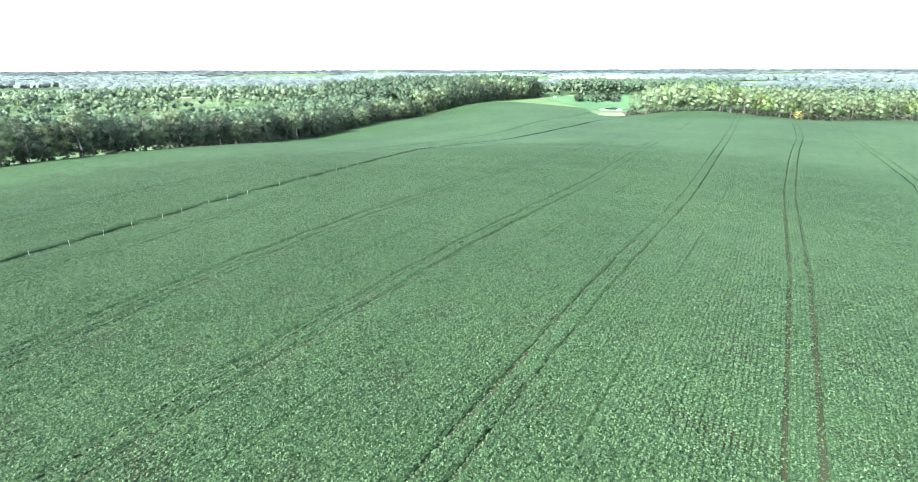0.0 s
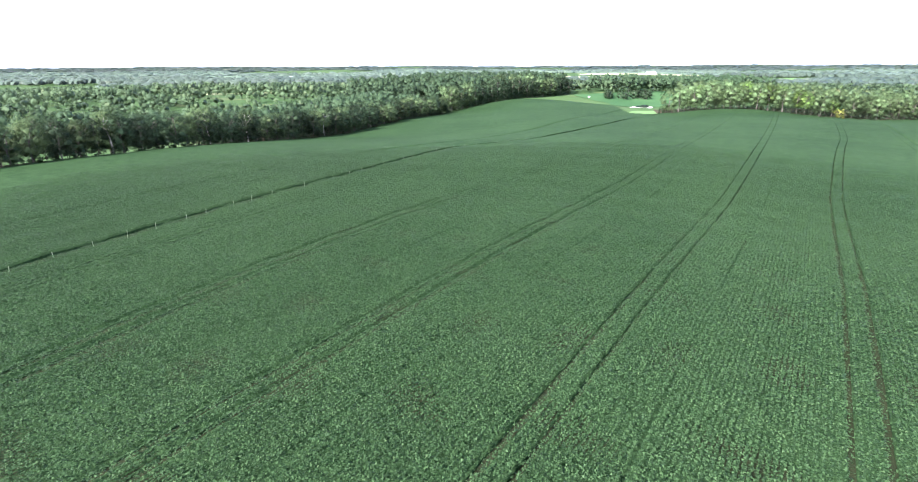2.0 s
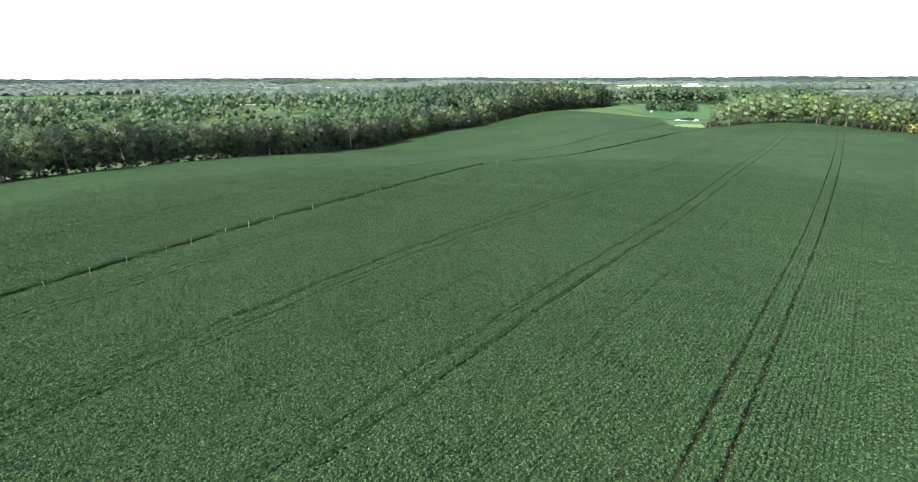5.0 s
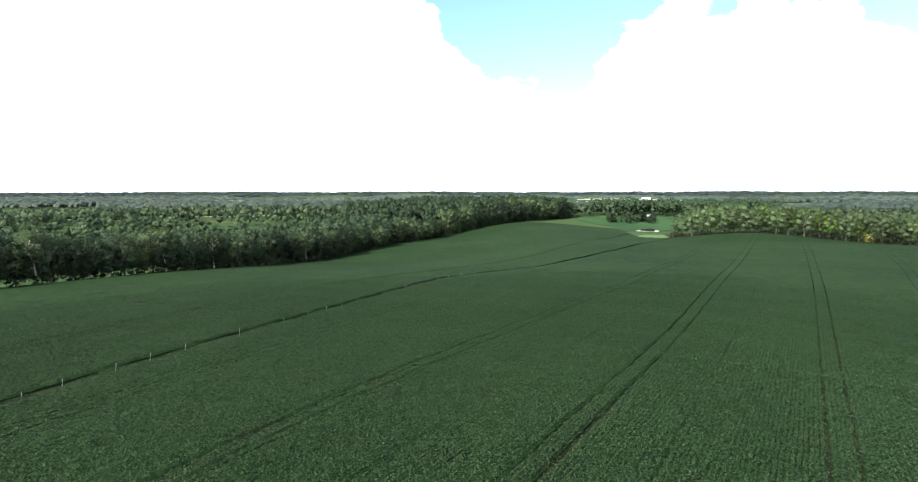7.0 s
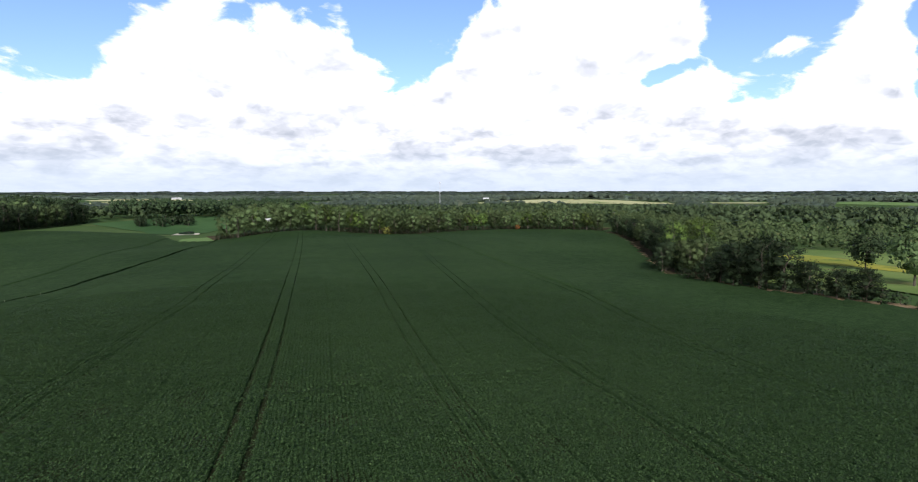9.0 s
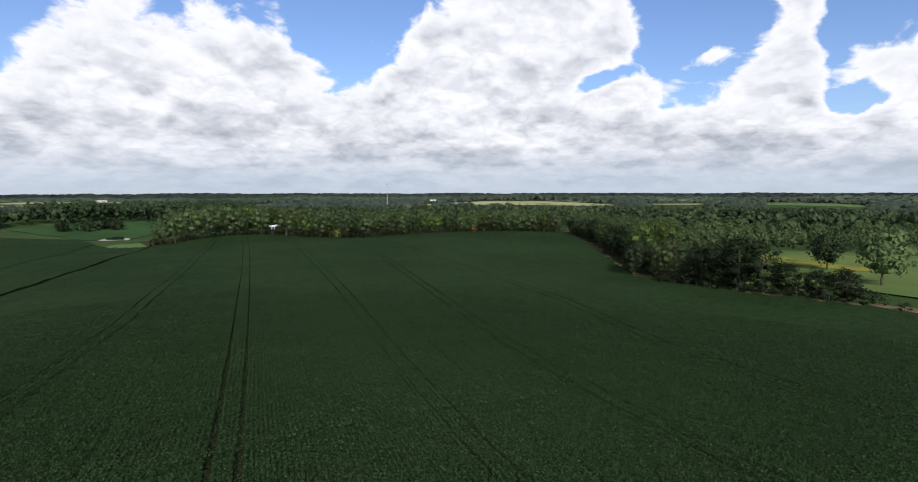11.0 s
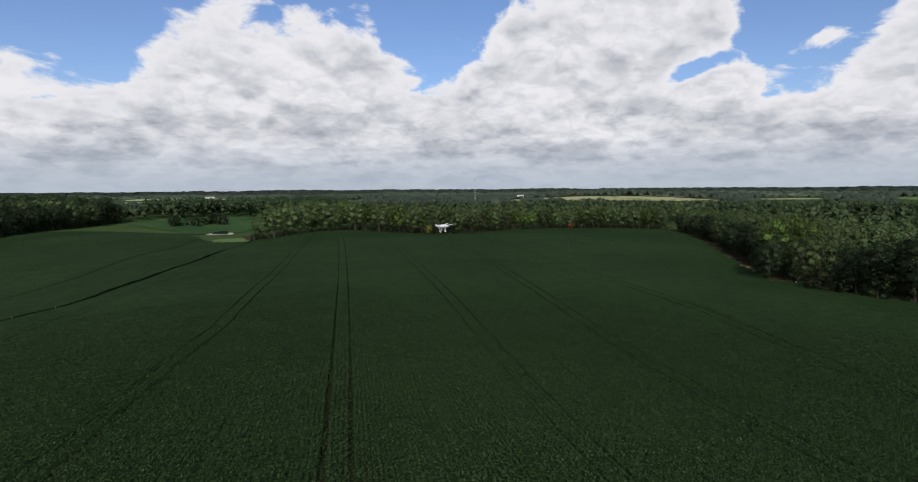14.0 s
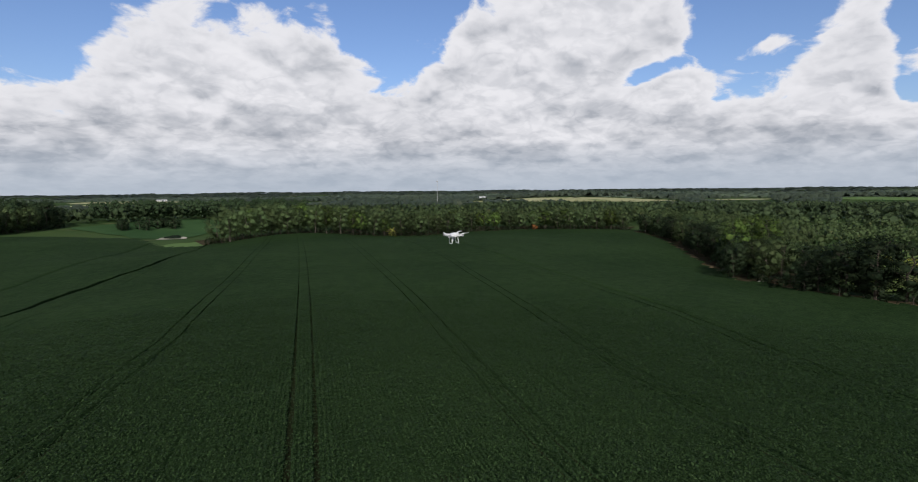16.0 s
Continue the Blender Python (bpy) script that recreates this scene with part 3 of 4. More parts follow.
def clump(gen, centre, r, shape):
    """A lump of foliage: an uneven, dented ball, rougher underneath."""
    v, f = shape
    ph = gen.uniform(0, 6.28, 6)
    q = gen.uniform(2.2, 4.5, 3)
    dent = 1 + 0.13 * np.sin(v[:, 0] * q[0] + ph[0]) * np.sin(v[:, 1] * q[1] + ph[1]) + 0.13 * np.sin(v[:, 2] * q[2] + ph[2] + 2 * v[:, 0]) + gen.normal(0, 0.09, len(v))
    return centre + v * dent[:, None] * r * np.array([1, 1, 0.85]), f


def crown_lobes(gen, lobes, low, wide, top=1.0, lean=0.0):
    """Where the limbs of a crown end: centres and radii on an uneven egg."""
    mid, half = (top + low) / 2, (top - low) / 2
    out = []
    for k in range(lobes):
        h = (k + 0.5) / lobes * 2 - 1
        ang = k * 2.399 + gen.uniform(-0.5, 0.5)
        full = 1 - 0.4 * h * h if low < 0.1 and h < 0 else math.sqrt(max(0.0, 1 - h * h))
        r = full * gen.uniform(0.55, 0.92)
        c = np.array([math.cos(ang) * r * wide + lean * h, math.sin(ang) * r * wide, mid + h * half * gen.uniform(0.70, 0.82)])
        out.append((c, gen.uniform(0.24, 0.44) * wide))
    return out


def crown_mesh(name, seed, mat, lobes=20, per=84, low=0.16, wide=0.27, size=0.0215, top=0.95):
    """A crown one metre high in all: a dim core of dented clumps under many sprays of leaves."""
    gen = np.random.default_rng(seed)
    where = crown_lobes(gen, lobes, low, wide, top, gen.uniform(-0.05, 0.05))
    v, f, n = leafy(gen, where, per, size, 0.58, 2)
    return mesh_of(name, v, f, mat, True, n)


def tube(bm, a, b, ra, rb, sides=7):
    a, b = Vector(a), Vector(b)
    q = (b - a).to_track_quat("Z", "Y")
    rings = []
    for p, r in ((a, ra), (b, rb)):
        rings.append([bm.verts.new(p + q @ Vector((math.cos(i * math.tau / sides) * r, math.sin(i * math.tau / sides) * r, 0))) for i in range(sides)])
    for i in range(sides):
        j = (i + 1) % sides
        bm.faces.new((rings[0][i], rings[0][j], rings[1][j], rings[1][i]))
    bm.faces.new(list(reversed(rings[0])))
    bm.faces.new(rings[1])


def trunk_bm(seed, low=0.3):
    """A tapered, slightly bent trunk with limbs, one metre high in all."""
    g = random.Random(seed)
    bm = bmesh.new()
    pts = [Vector((0, 0, -0.02))]
    for k in range(1, 5):
        pts.append(Vector((g.uniform(-0.018, 0.018) * k, g.uniform(-0.018, 0.018) * k, 0.19 * k)))
    radii = [0.021, 0.015, 0.012, 0.009, 0.004]
    for k in range(4):
        tube(bm, pts[k], pts[k + 1], radii[k], radii[k + 1])
    for k in range(7):
        h = g.uniform(low, 0.72)
        i = min(int(h / 0.19), 3)
        f = h / 0.19 - i
        root = pts[i].lerp(pts[i + 1], f)
        a = g.uniform(0, math.tau)
        reach = g.uniform(0.10, 0.19)
        tip = root + Vector((math.cos(a) * reach, math.sin(a) * reach, g.uniform(0.07, 0.16)))
        tube(bm, root, tip, 0.0065, 0.002, 5)
    return bm


def tree_kind(label, seed, mat, bark=None, name="tree", **shape):
    """One tree, a metre high, at the origin: trunk and crown; it is copied and scaled where trees stand."""
    root = new(name)
    part("trunk", trunk_bm(seed), bark or M_BARK, root)
    crown = new("crown", crown_mesh("crown", seed, mat, **shape))
    crown.parent = root
    return tagged(root, label, name)


KINDS = {
    "oak": [tree_kind("broad green oak with a dense lobed crown at the field edge", 11 + k, M_TREE, lobes=27 + k, low=0.03 + 0.03 * k, wide=0.30 + 0.02 * k) for k in range(4)],
    "dark": [tree_kind("tall broadleaf tree with shade-darkened green leaves in the wood's edge", 31 + k, M_TREE_SHADED, lobes=26 + 2 * k, low=0.03 + 0.05 * (k % 2), wide=0.28 + 0.02 * k) for k in range(4)],
    "lime": [tree_kind("bright lime green broadleaf tree above its neighbours", 51 + k, M_TREE_LIME, lobes=20, low=0.2, wide=0.28) for k in range(2)],
    "bush": [tree_kind("low rounded dark green bush along the field margin", 61 + k, M_TREE_SHADED, name="bush", lobes=13, per=24, low=0.04, wide=0.46, size=0.065, top=0.86) for k in range(2)],
    "gold": [tree_kind("yellow-green bush in front of the wood", 71, M_TREE_GOLD, name="bush", lobes=14, per=26, low=0.05, wide=0.42, size=0.065, top=0.9)],
    "red": [tree_kind("small tree with turning orange-red leaves", 81, M_TREE_RED, lobes=12, per=24, low=0.12, wide=0.36, size=0.065, top=0.9)],
    "pale": [tree_kind("edge tree with a bare pale trunk below its crown", 91, M_TREE, M_PALEBARK, lobes=16, low=0.34, wide=0.22)],
    "lone": [tree_kind("lone spreading oak in the meadow", 95 + k, M_TREE if k == 0 else M_TREE_SHADED, lobes=24, per=40, low=0.16, wide=0.40, size=0.05) for k in range(2)],
}
used = set()
tg = random.Random(5)


def plant(kind, x, y, height, group, wide=1.0, label=""):
    src = tg.choice(KINDS[kind])
    fresh = src.name not in used
    base = (1, 1, 1) if fresh else tuple(src.scale)
    size = (height * wide / base[0], height * wide / base[1], height / base[2])
    lean = Euler((tg.uniform(-0.04, 0.04), tg.uniform(-0.04, 0.04), tg.uniform(0, math.tau)))
    m = Matrix.LocRotScale((x, y, land1(x, y) - 0.1), lean, size)
    if fresh:
        used.add(src.name)
        src.matrix_basis = m
    ob = src if fresh else copy_thing(src, m)
    return tagged(ob, label, group=group)


def along(line, step, start=0.0):
    """Points with their left normals along a plan line."""
    out, left = [], start
    for (x0, y0), (x1, y1) in zip(line, line[1:]):
        d = math.hypot(x1 - x0, y1 - y0)
        while left < d:
            f = left / d
            out.append((x0 + (x1 - x0) * f, y0 + (y1 - y0) * f, -(y1 - y0) / d, (x1 - x0) / d))
            left += step
        left -= d
    return out


SUNNY = [(103, 330)] + FRONT_EDGE[1:]


def wood_edge(line, depth, step, rows, heights, kinds, group, side=1, back=2.5):
    for r in range(rows):
        for x, y, nx, ny in along(line, step * (1 + 0.12 * r), step * 0.4 * (r % 2)):
            d = back + r * depth + tg.uniform(-1.6, 1.6)
            x2, y2 = x + side * nx * d + tg.uniform(-1.5, 1.5), y + side * ny * d + tg.uniform(-1.5, 1.5)
            if line is SUNNY and x2 - 103 < 0.36 * (y2 - 330):
                continue
            h = tg.uniform(*heights) * (0.86 + 0.07 * min(r, 2))
            if line is SUNNY:
                h *= 1.0 - 0.30 * min(max((x2 - 120) / 110, 0.0), 1.0)
            plant(tg.choice(kinds), x2, y2, h, group, tg.uniform(0.9, 1.15))


wood_edge(LEFT_EDGE[1:], 6.5, 6.0, 2, (13.0, 16.0), ["dark", "dark", "dark", "oak"], "trees along the dark wood")
wood_edge([(-22, 390), (8, 428), (40, 470), (76, 512)], 8, 9.0, 2, (17, 22), ["dark", "dark", "oak"], "trees of the far wood")
wood_edge(SUNNY, 6.5, 6.4, 2, (16.0, 20.5), ["oak", "oak", "oak", "lime"], "trees along the sunny wood")
wood_edge(RIGHT_EDGE[:6], 6.5, 5.6, 2, (9.5, 13.5), ["dark", "oak", "dark", "oak"], "trees along the near wood", back=6.2)
# the dark clump that stands forward of the near wood, and lower growth down the margin
for x, y, h in ((142.5, 109.5, 6.5), (141, 104.5, 9.5), (139.5, 99.5, 12.5), (138.5, 94.5, 14.2), (139.5, 90, 13.4), (145, 101, 11.5), (144.5, 95, 13.0), (147, 108, 9.0),
                (151, 104, 10.5), (150, 97, 12.0), (156, 107, 10.0), (161, 112, 10.5)):
    plant("dark", x, y, h, "trees along the near wood", 1.25, "broadleaf tree with shade-darkened green leaves in the clump beside the crop")
for x, y, h in ((137.5, 84.5, 8.4), (141.5, 86, 7.5), (135.5, 78.5, 6.6), (139.5, 79, 7.0), (135, 73.5, 8.0), (138.5, 74.5, 7.4)):
    plant("dark", x, y, h, "trees along the field margin", 1.35, "low spreading dark green tree on the field margin")
for x, y, h in ((140.5, 112.5, 4.0), (138.8, 106.5, 4.5), (137, 100, 4.5), (136.2, 94, 4.6), (136, 88.5, 4.4), (134.8, 82, 4.2), (133.5, 76, 4.0), (133, 70.5, 4.4), (135.5, 68, 3.2), (131, 64, 2.2)):
    plant("bush", x, y, h, "bushes along the field margin", 1.3)
for x, y, h in ((-93, 190, 15), (-86.5, 206, 14), (-106, 158, 15), (-71, 252, 14), (-118, 122, 13)):
    plant("pale", x - 1.5, y, h, "trees along the dark wood")
for line, a, b in ((LEFT_EDGE[1:], 3.0, 5.5), (FRONT_EDGE, 3.0, 5.0), (RIGHT_EDGE[:5], 2.5, 5.5), ([(-22, 390), (8, 428), (40, 470), (76, 512)], 4.0, 7.0)):
    for x, y, nx, ny in along(line, 3.6, 2.0):
        d = tg.uniform(1.2, 3.2) + (3.6 if line[0] == RIGHT_EDGE[0] else 0.0)
        plant("bush", x + nx * d, y + ny * d, tg.uniform(a, b), "bushes under the wood's edge", 1.15, "dark green undergrowth bush at the foot of the wood")
plant("gold", 184, 306.5, 6.5, "")
plant("red", 232.5, 250.5, 4.0, "")
plant("lime", 183, 127, 16.5, "trees along the near wood")
plant("lime", 190, 134, 16.5, "trees along the near wood")
plant("lime", 177, 134, 16, "trees along the near wood")
plant("lone", 188.5, 83.5, 12.0, "trees in the meadow")
plant("lone", 163, 69.5, 15.0, "trees in the meadow")
for k in range(16):
    plant("bush" if k % 3 else "dark", 122 + tg.uniform(-20, 20), 500 + tg.uniform(-9, 9), tg.uniform(5.5, 9.5), "copse by the pond", 1.1)

# woods behind the edges, too many to count
gw = np.random.default_rng(21)


def scatter(poly, step):
    xs, ys = [p[0] for p in poly], [p[1] for p in poly]
    gx, gy = np.meshgrid(np.arange(min(xs), max(xs), step), np.arange(min(ys), max(ys), step))
    gx = gx.ravel() + gw.uniform(-0.4, 0.4, gx.size) * step
    gy = gy.ravel() + gw.uniform(-0.4, 0.4, gy.size) * step
    m = inside(gx, gy, poly)
    return gx[m], gy[m]


def wood_mass(name, label, x, y, height, mat):
    """Many crowns in one mesh, for woods where single trees are lost."""
    temps = []
    for k in range(6):
        gen = np.random.default_rng(200 + k)
        temps.append(leafy(gen, crown_lobes(gen, 10, 0.10, 0.30, 0.97), 24, 0.038, 0.74))
    vs, fs, ns, base = [], [], [], 0
    for px, py, h, k in zip(x, y, height, gw.integers(0, 6, len(x))):
        a = gw.uniform(0, math.tau)
        c, s = math.cos(a) * h, math.sin(a) * h
        v, f, nn = temps[k]
        ns.append(np.stack([nn[:, 0] * c - nn[:, 1] * s, nn[:, 0] * s + nn[:, 1] * c, nn[:, 2] * h], -1) / h)
        vs.append(np.stack([v[:, 0] * c - v[:, 1] * s + px, v[:, 0] * s + v[:, 1] * c + py, v[:, 2] * h * 1.02 + land1(px, py)], -1))
        fs.append(f + base)
        base += len(v)
    ob = new(name, mesh_of(name, np.concatenate(vs), np.concatenate(fs), mat, True, np.concatenate(ns)))
    return tagged(ob, label, "woodland", kind="stuff")


def offset(line, d, side=1):
    out = []
    for i, (x, y) in enumerate(line):
        x0, y0 = line[max(i - 1, 0)]
        x1, y1 = line[min(i + 1, len(line) - 1)]
        k = math.hypot(x1 - x0, y1 - y0)
        out.append((x - side * (y1 - y0) / k * d, y + side * (x1 - x0) / k * d))
    return out


_lx, _ly = scatter(offset(LEFT_EDGE, 14) + list(reversed(offset(LEFT_EDGE, 50))), 8.0)
wood_mass("woodland", "dense green wood behind the field edge, darkened for shade", _lx, _ly, gw.uniform(13, 16.5, len(_lx)), M_TREE_SHADED)
_fx, _fy = scatter(offset(FRONT_EDGE, 14) + list(reversed(offset(FRONT_EDGE, 52))), 8.0)
_ok = _fx - 108 > 0.36 * (_fy - 330)
_fx, _fy = _fx[_ok], _fy[_ok]
wood_mass("woodland", "dense green oak wood beyond the crop", _fx, _fy, gw.uniform(14.5, 19, len(_fx)) * (1.0 - 0.30 * np.clip((_fx - 120) / 110, 0, 1)), M_TREE)
_rx, _ry = scatter([(262, 196), (228, 168), (190, 140), (166, 122), (162, 112), (160, 106), (172, 106), (196, 118), (240, 128), (330, 180), (345, 260)], 7.2)
wood_mass("woodland", "mixed green wood on the near field side", _rx, _ry, gw.uniform(8, 11, len(_rx)), M_TREE)
_mx, _my = scatter([(268, 40), (268, 98), (240, 124), (345, 178), (370, 20), (300, -30), (262, -10)], 7.6)
wood_mass("woodland", "green trees behind the pasture", _mx, _my, gw.uniform(6.5, 9.5, len(_mx)), M_TREE)
_wx, _wy = scatter([(-30, 395), (0, 438), (34, 480), (72, 522), (50, 560), (-40, 560), (-110, 470), (-90, 390)], 8.5)
wood_mass("woodland", "dark wood on the rise behind the fields", _wx, _wy, gw.uniform(16, 21, len(_wx)), M_TREE_SHADED)
_px, _py = scatter([(96, 545), (150, 530), (215, 500), (260, 520), (240, 570), (150, 590), (100, 580)], 8.5)
wood_mass("woodland", "dark tree belt beyond the lower field", _px, _py, gw.uniform(14, 18, len(_px)), M_TREE_SHADED)

# clearings in the far woods: x, y, half sizes, turn, sort
CLEARINGS = ((745, 580, 165, 48, -52, "hay"), (952, 198, 66, 45, -80, "green"), (388, 1455, 150, 70, -14, "hay"), (-240, 525, 40, 9, 24, "hay"),
             (930, 398, 55, 26, -68, "hay"), (150, 1350, 120, 50, -5, "hay"), (-500, 1400, 200, 60, 20, "hay"),
             (210, 84, 60, 30, 8, "meadow"), (140, 500, 55, 42, 30, "lower"), (600, 1000, 150, 70, -40, "green"), (-60, 980, 120, 40, 0, "green"))


def in_clearings(x, y):
    m = np.zeros(np.shape(x), bool)
    for cx, cy, a, b, turn, _ in CLEARINGS:
        c, s = math.cos(radians(turn)), math.sin(radians(turn))
        u, v = ((x - cx) * c + (y - cy) * s) / a, (-(x - cx) * s + (y - cy) * c) / b
        m |= u ** 4 + v ** 4 < 1
    return m


def clearing(cx, cy, a, b, turn, sort):
    mat, label = {"hay": (M_HAY, "pale mown hay field among the woods"), "green": (M_FARGREEN, "light green far field among the woods"),
                  "meadow": (M_PASTURE, "light green pasture behind the hedge"), "lower": (M_LOWCROP, "green lower field by the pond")}[sort]
    n, k = 48, 9
    c, s = math.cos(radians(turn)), math.sin(radians(turn))
    vs, fs = [], []
    for j in range(k + 1):
        for i in range(n):
            t = i * math.tau / n
            e = (abs(math.cos(t)) ** 4 + abs(math.sin(t)) ** 4) ** -0.25 * j / k * (1 + 0.05 * math.sin(5 * t + cx) + 0.04 * math.sin(11 * t))
            u, v = a * e * math.cos(t), b * e * math.sin(t)
            x, y = cx + u * c - v * s, cy + u * s + v * c
            vs.append((x, y, 0))
    for j in range(k):
        for i in range(n):
            i2 = (i + 1) % n
            fs.append((j * n + i, j * n + n + i, j * n + n + i2, j * n + i2))
    v = np.array(vs)
    v[:, 2] = land(v[:, 0], v[:, 1]) + 0.35
    return tagged(new("far_field", mesh_of("far_field", v, fs, mat, True)), label, "field", kind="structure")


for row in CLEARINGS:
    clearing(*row)


def low_dome():
    """Corners and triangles of a plain uneven dome."""
    rings = ((1.0, 0.0, 6), (0.88, 0.55, 6), (0.45, 0.92, 4))
    dome = [(math.cos((i + 0.5 * j) * math.tau / m) * q, math.sin((i + 0.5 * j) * math.tau / m) * q, h) for j, (q, h, m) in enumerate(rings) for i in range(m)] + [(0, 0, 1.02)]
    dome = np.array(dome)
    tri = []
    for i in range(6):
        j = (i + 1) % 6
        tri += [(i, j, 6 + i), (j, 6 + j, 6 + i)]
    for i, q in enumerate((0, 1, 1, 2, 3, 3)):
        j = (i + 1) % 6
        p, q2 = (0, 1, 1, 2, 3, 3)[i], (0, 1, 1, 2, 3, 3)[j]
        tri.append((6 + i, 6 + j, 12 + q2))
        if p != q2:
            tri.append((6 + i, 12 + q2, 12 + p))
    for i in range(4):
        tri.append((12 + i, 12 + (i + 1) % 4, 16))
    tri = np.array(tri)
    return dome, tri


def far_woods(name, r0, r1, step, size, mat, label):
    """Rough crowns out to the horizon."""
    n = int(math.radians(165) / 2 * (r1 ** 2 - r0 ** 2) / step ** 2)
    r = np.sqrt(gw.uniform(r0 ** 2, r1 ** 2, n))
    a = np.radians(gw.uniform(-58, 107, n))
    x, y = 20 + r * np.sin(a), 60 + r * np.cos(a)
    ok = ~inside(x, y, offset(LEFT_EDGE, 60) + [(-60, 480), (60, 560), (110, 470)] + offset(FRONT_EDGE, 56) + [(345, 230), (250, 130), (150, 95), (122, -200), (-200, -200)])
    ok &= ~in_clearings(x, y) | (gw.uniform(0, 1, n) < 0.11)
    # open grassland slopes up to the far fields
    way = np.hypot(x - 5, y - 60)
    for s in range(25, 200, 25):
        k = 1 + s / way
        ok &= ~in_clearings(5 + (x - 5) * k, 60 + (y - 60) * k) | (gw.uniform(0, 1, n) < 0.14)
    ok &= np.sin(x / 310 + 0.7) * np.cos(y / 270 + 1.1) < 0.55
    x, y = x[ok], y[ok]
    n = len(x)
    # lobed crowns with sprays where the woods are near, pairs of dented clumps farther off, plain domes last
    gen = np.random.default_rng(4)
    if r1 < 1000:
        dome, tri, nn = leafy(gen, crown_lobes(gen, 6, -0.1, 1.0, 1.0), 13, 0.115, 0.78, 2)
    elif r1 < 2000:
        lumps = [clump(gen, np.array(c), r, SMALL_BALL) for c, r in (((-0.25, 0.1, 0.55), 0.62), ((0.35, -0.15, 0.35), 0.58))]
        dome, tri = np.concatenate([lumps[0][0], lumps[1][0]]), np.concatenate([lumps[0][1], lumps[1][1] + len(lumps[0][0])])
        nn = unit(dome - np.array([0, 0, -0.9]))
    else:
        dome, tri = low_dome()
        nn = unit(dome - np.array([0, 0, -0.7]))
    w = size * gw.uniform(0.7, 1.3, (n, 1)) * 0.5
    h = gw.uniform(6.0, 10.0, (n, 1)) + (1.2 if r1 < 1000 else 2.5) * np.sin(x / 61 + 1.1 * np.sin(y / 47))[:, None]
    a = gw.uniform(0, math.tau, (n, 1))
    jit = gw.uniform(0.72, 1.25, (n, len(dome))) if r1 > 2000 else gw.uniform(0.85, 1.15, (n, 1)) * np.ones((1, len(dome)))
    ca, sa = np.cos(a), np.sin(a)
    v = np.empty((n, len(dome), 3))
    v[:, :, 0] = x[:, None] + (dome[:, 0] * ca - dome[:, 1] * sa) * w * jit
    v[:, :, 1] = y[:, None] + (dome[:, 0] * sa + dome[:, 1] * ca) * w * jit
    v[:, :, 2] = land(x, y)[:, None] + h * (0.25 + 0.75 * dome[:, 2] * (0.82 + 0.18 * jit))
    nn = np.stack([nn[:, 0] * ca - nn[:, 1] * sa, nn[:, 0] * sa + nn[:, 1] * ca, nn[:, 2] + 0 * ca], -1).reshape(-1, 3)
    f = (tri[None] + (np.arange(n) * len(dome))[:, None, None]).reshape(-1, 3)
    ob = new(name, mesh_of(name, v.reshape(-1, 3), f, mat, True, nn))
    return tagged(ob, label, "woodland", kind="stuff")


far_woods("far_woods", 330, 620, 10.5, 12.5, M_WOODS, "green mixed woods with uneven crowns beyond the fields")
far_woods("far_woods", 620, 1300, 14.5, 15.5, M_HAZED_WOODS, "hazy green woods rolling away in the distance")
far_woods("far_woods", 1300, 2400, 24, 27, M_HAZED_WOODS, "hazy green woods rolling away in the distance")
far_woods("far_woods", 2400, 4700, 52, 58, M_HAZED_WOODS, "distant woods along the flat horizon")

# ---------------------------------------------------------------- margins, ditch and pond


def ribbon(name, line, width, lift, mat, label, category, wander=0.5):
    pts = along(line, 2.5)
    vs, fs = [], []
    for k, (x, y, nx, ny) in enumerate(pts):
        for e in (-1, 0, 1):
            w = width / 2 * e * (1 + wander * 0.5 * math.sin(k * 0.9 + e) + wander * 0.4 * math.sin(k * 2.3 + 2 * e))
            px, py = x + nx * w, y + ny * w
            vs.append((px, py, land1(px, py) + lift))
    for k in range(len(pts) - 1):
        for e in (0, 1):
            fs.append((3 * k + e, 3 * k + e + 1, 3 * k + e + 4, 3 * k + e + 3))
    return tagged(new(name, mesh_of(name, vs, fs, mat, True)), label, category, kind="structure")


ribbon("field_margin", offset(RIGHT_EDGE, 3.2), 7.6, 0.12, M_DIRT, "bare brown dirt margin between crop and wood", "margin")
ribbon("field_margin", offset(LEFT_EDGE, 0.6), 2.2, 0.06, M_DIRT, "bare brown dirt margin between crop and wood", "margin")
# dark litter strips added in place of the shade beneath the crowns
ribbon("forest_floor", offset(LEFT_EDGE, 18), 34, 0.30, M_SHADE_LITTER, "dark brown litter laid for the shade under the dark wood", "ground", 0.1)
ribbon("forest_floor", offset(FRONT_EDGE, 16), 30, 0.30, M_SHADE_LITTER, "dark brown litter laid for the shade under the oak wood", "ground", 0.1)
ribbon("forest_floor", offset(RIGHT_EDGE[:5], 14), 25, 0.30, M_SHADE_LITTER, "dark brown litter laid for the shade under the near wood", "ground", 0.1)
DITCH = [(float(curve_x(TRACKS[1][1], y)), float(y)) for y in range(-20, 296, 6)]
ribbon("ditch_bed", DITCH, 1.5, 0.05, M_SHADE_SOIL, "narrow dark ditch winding through the crop", "ditch", 0.3)


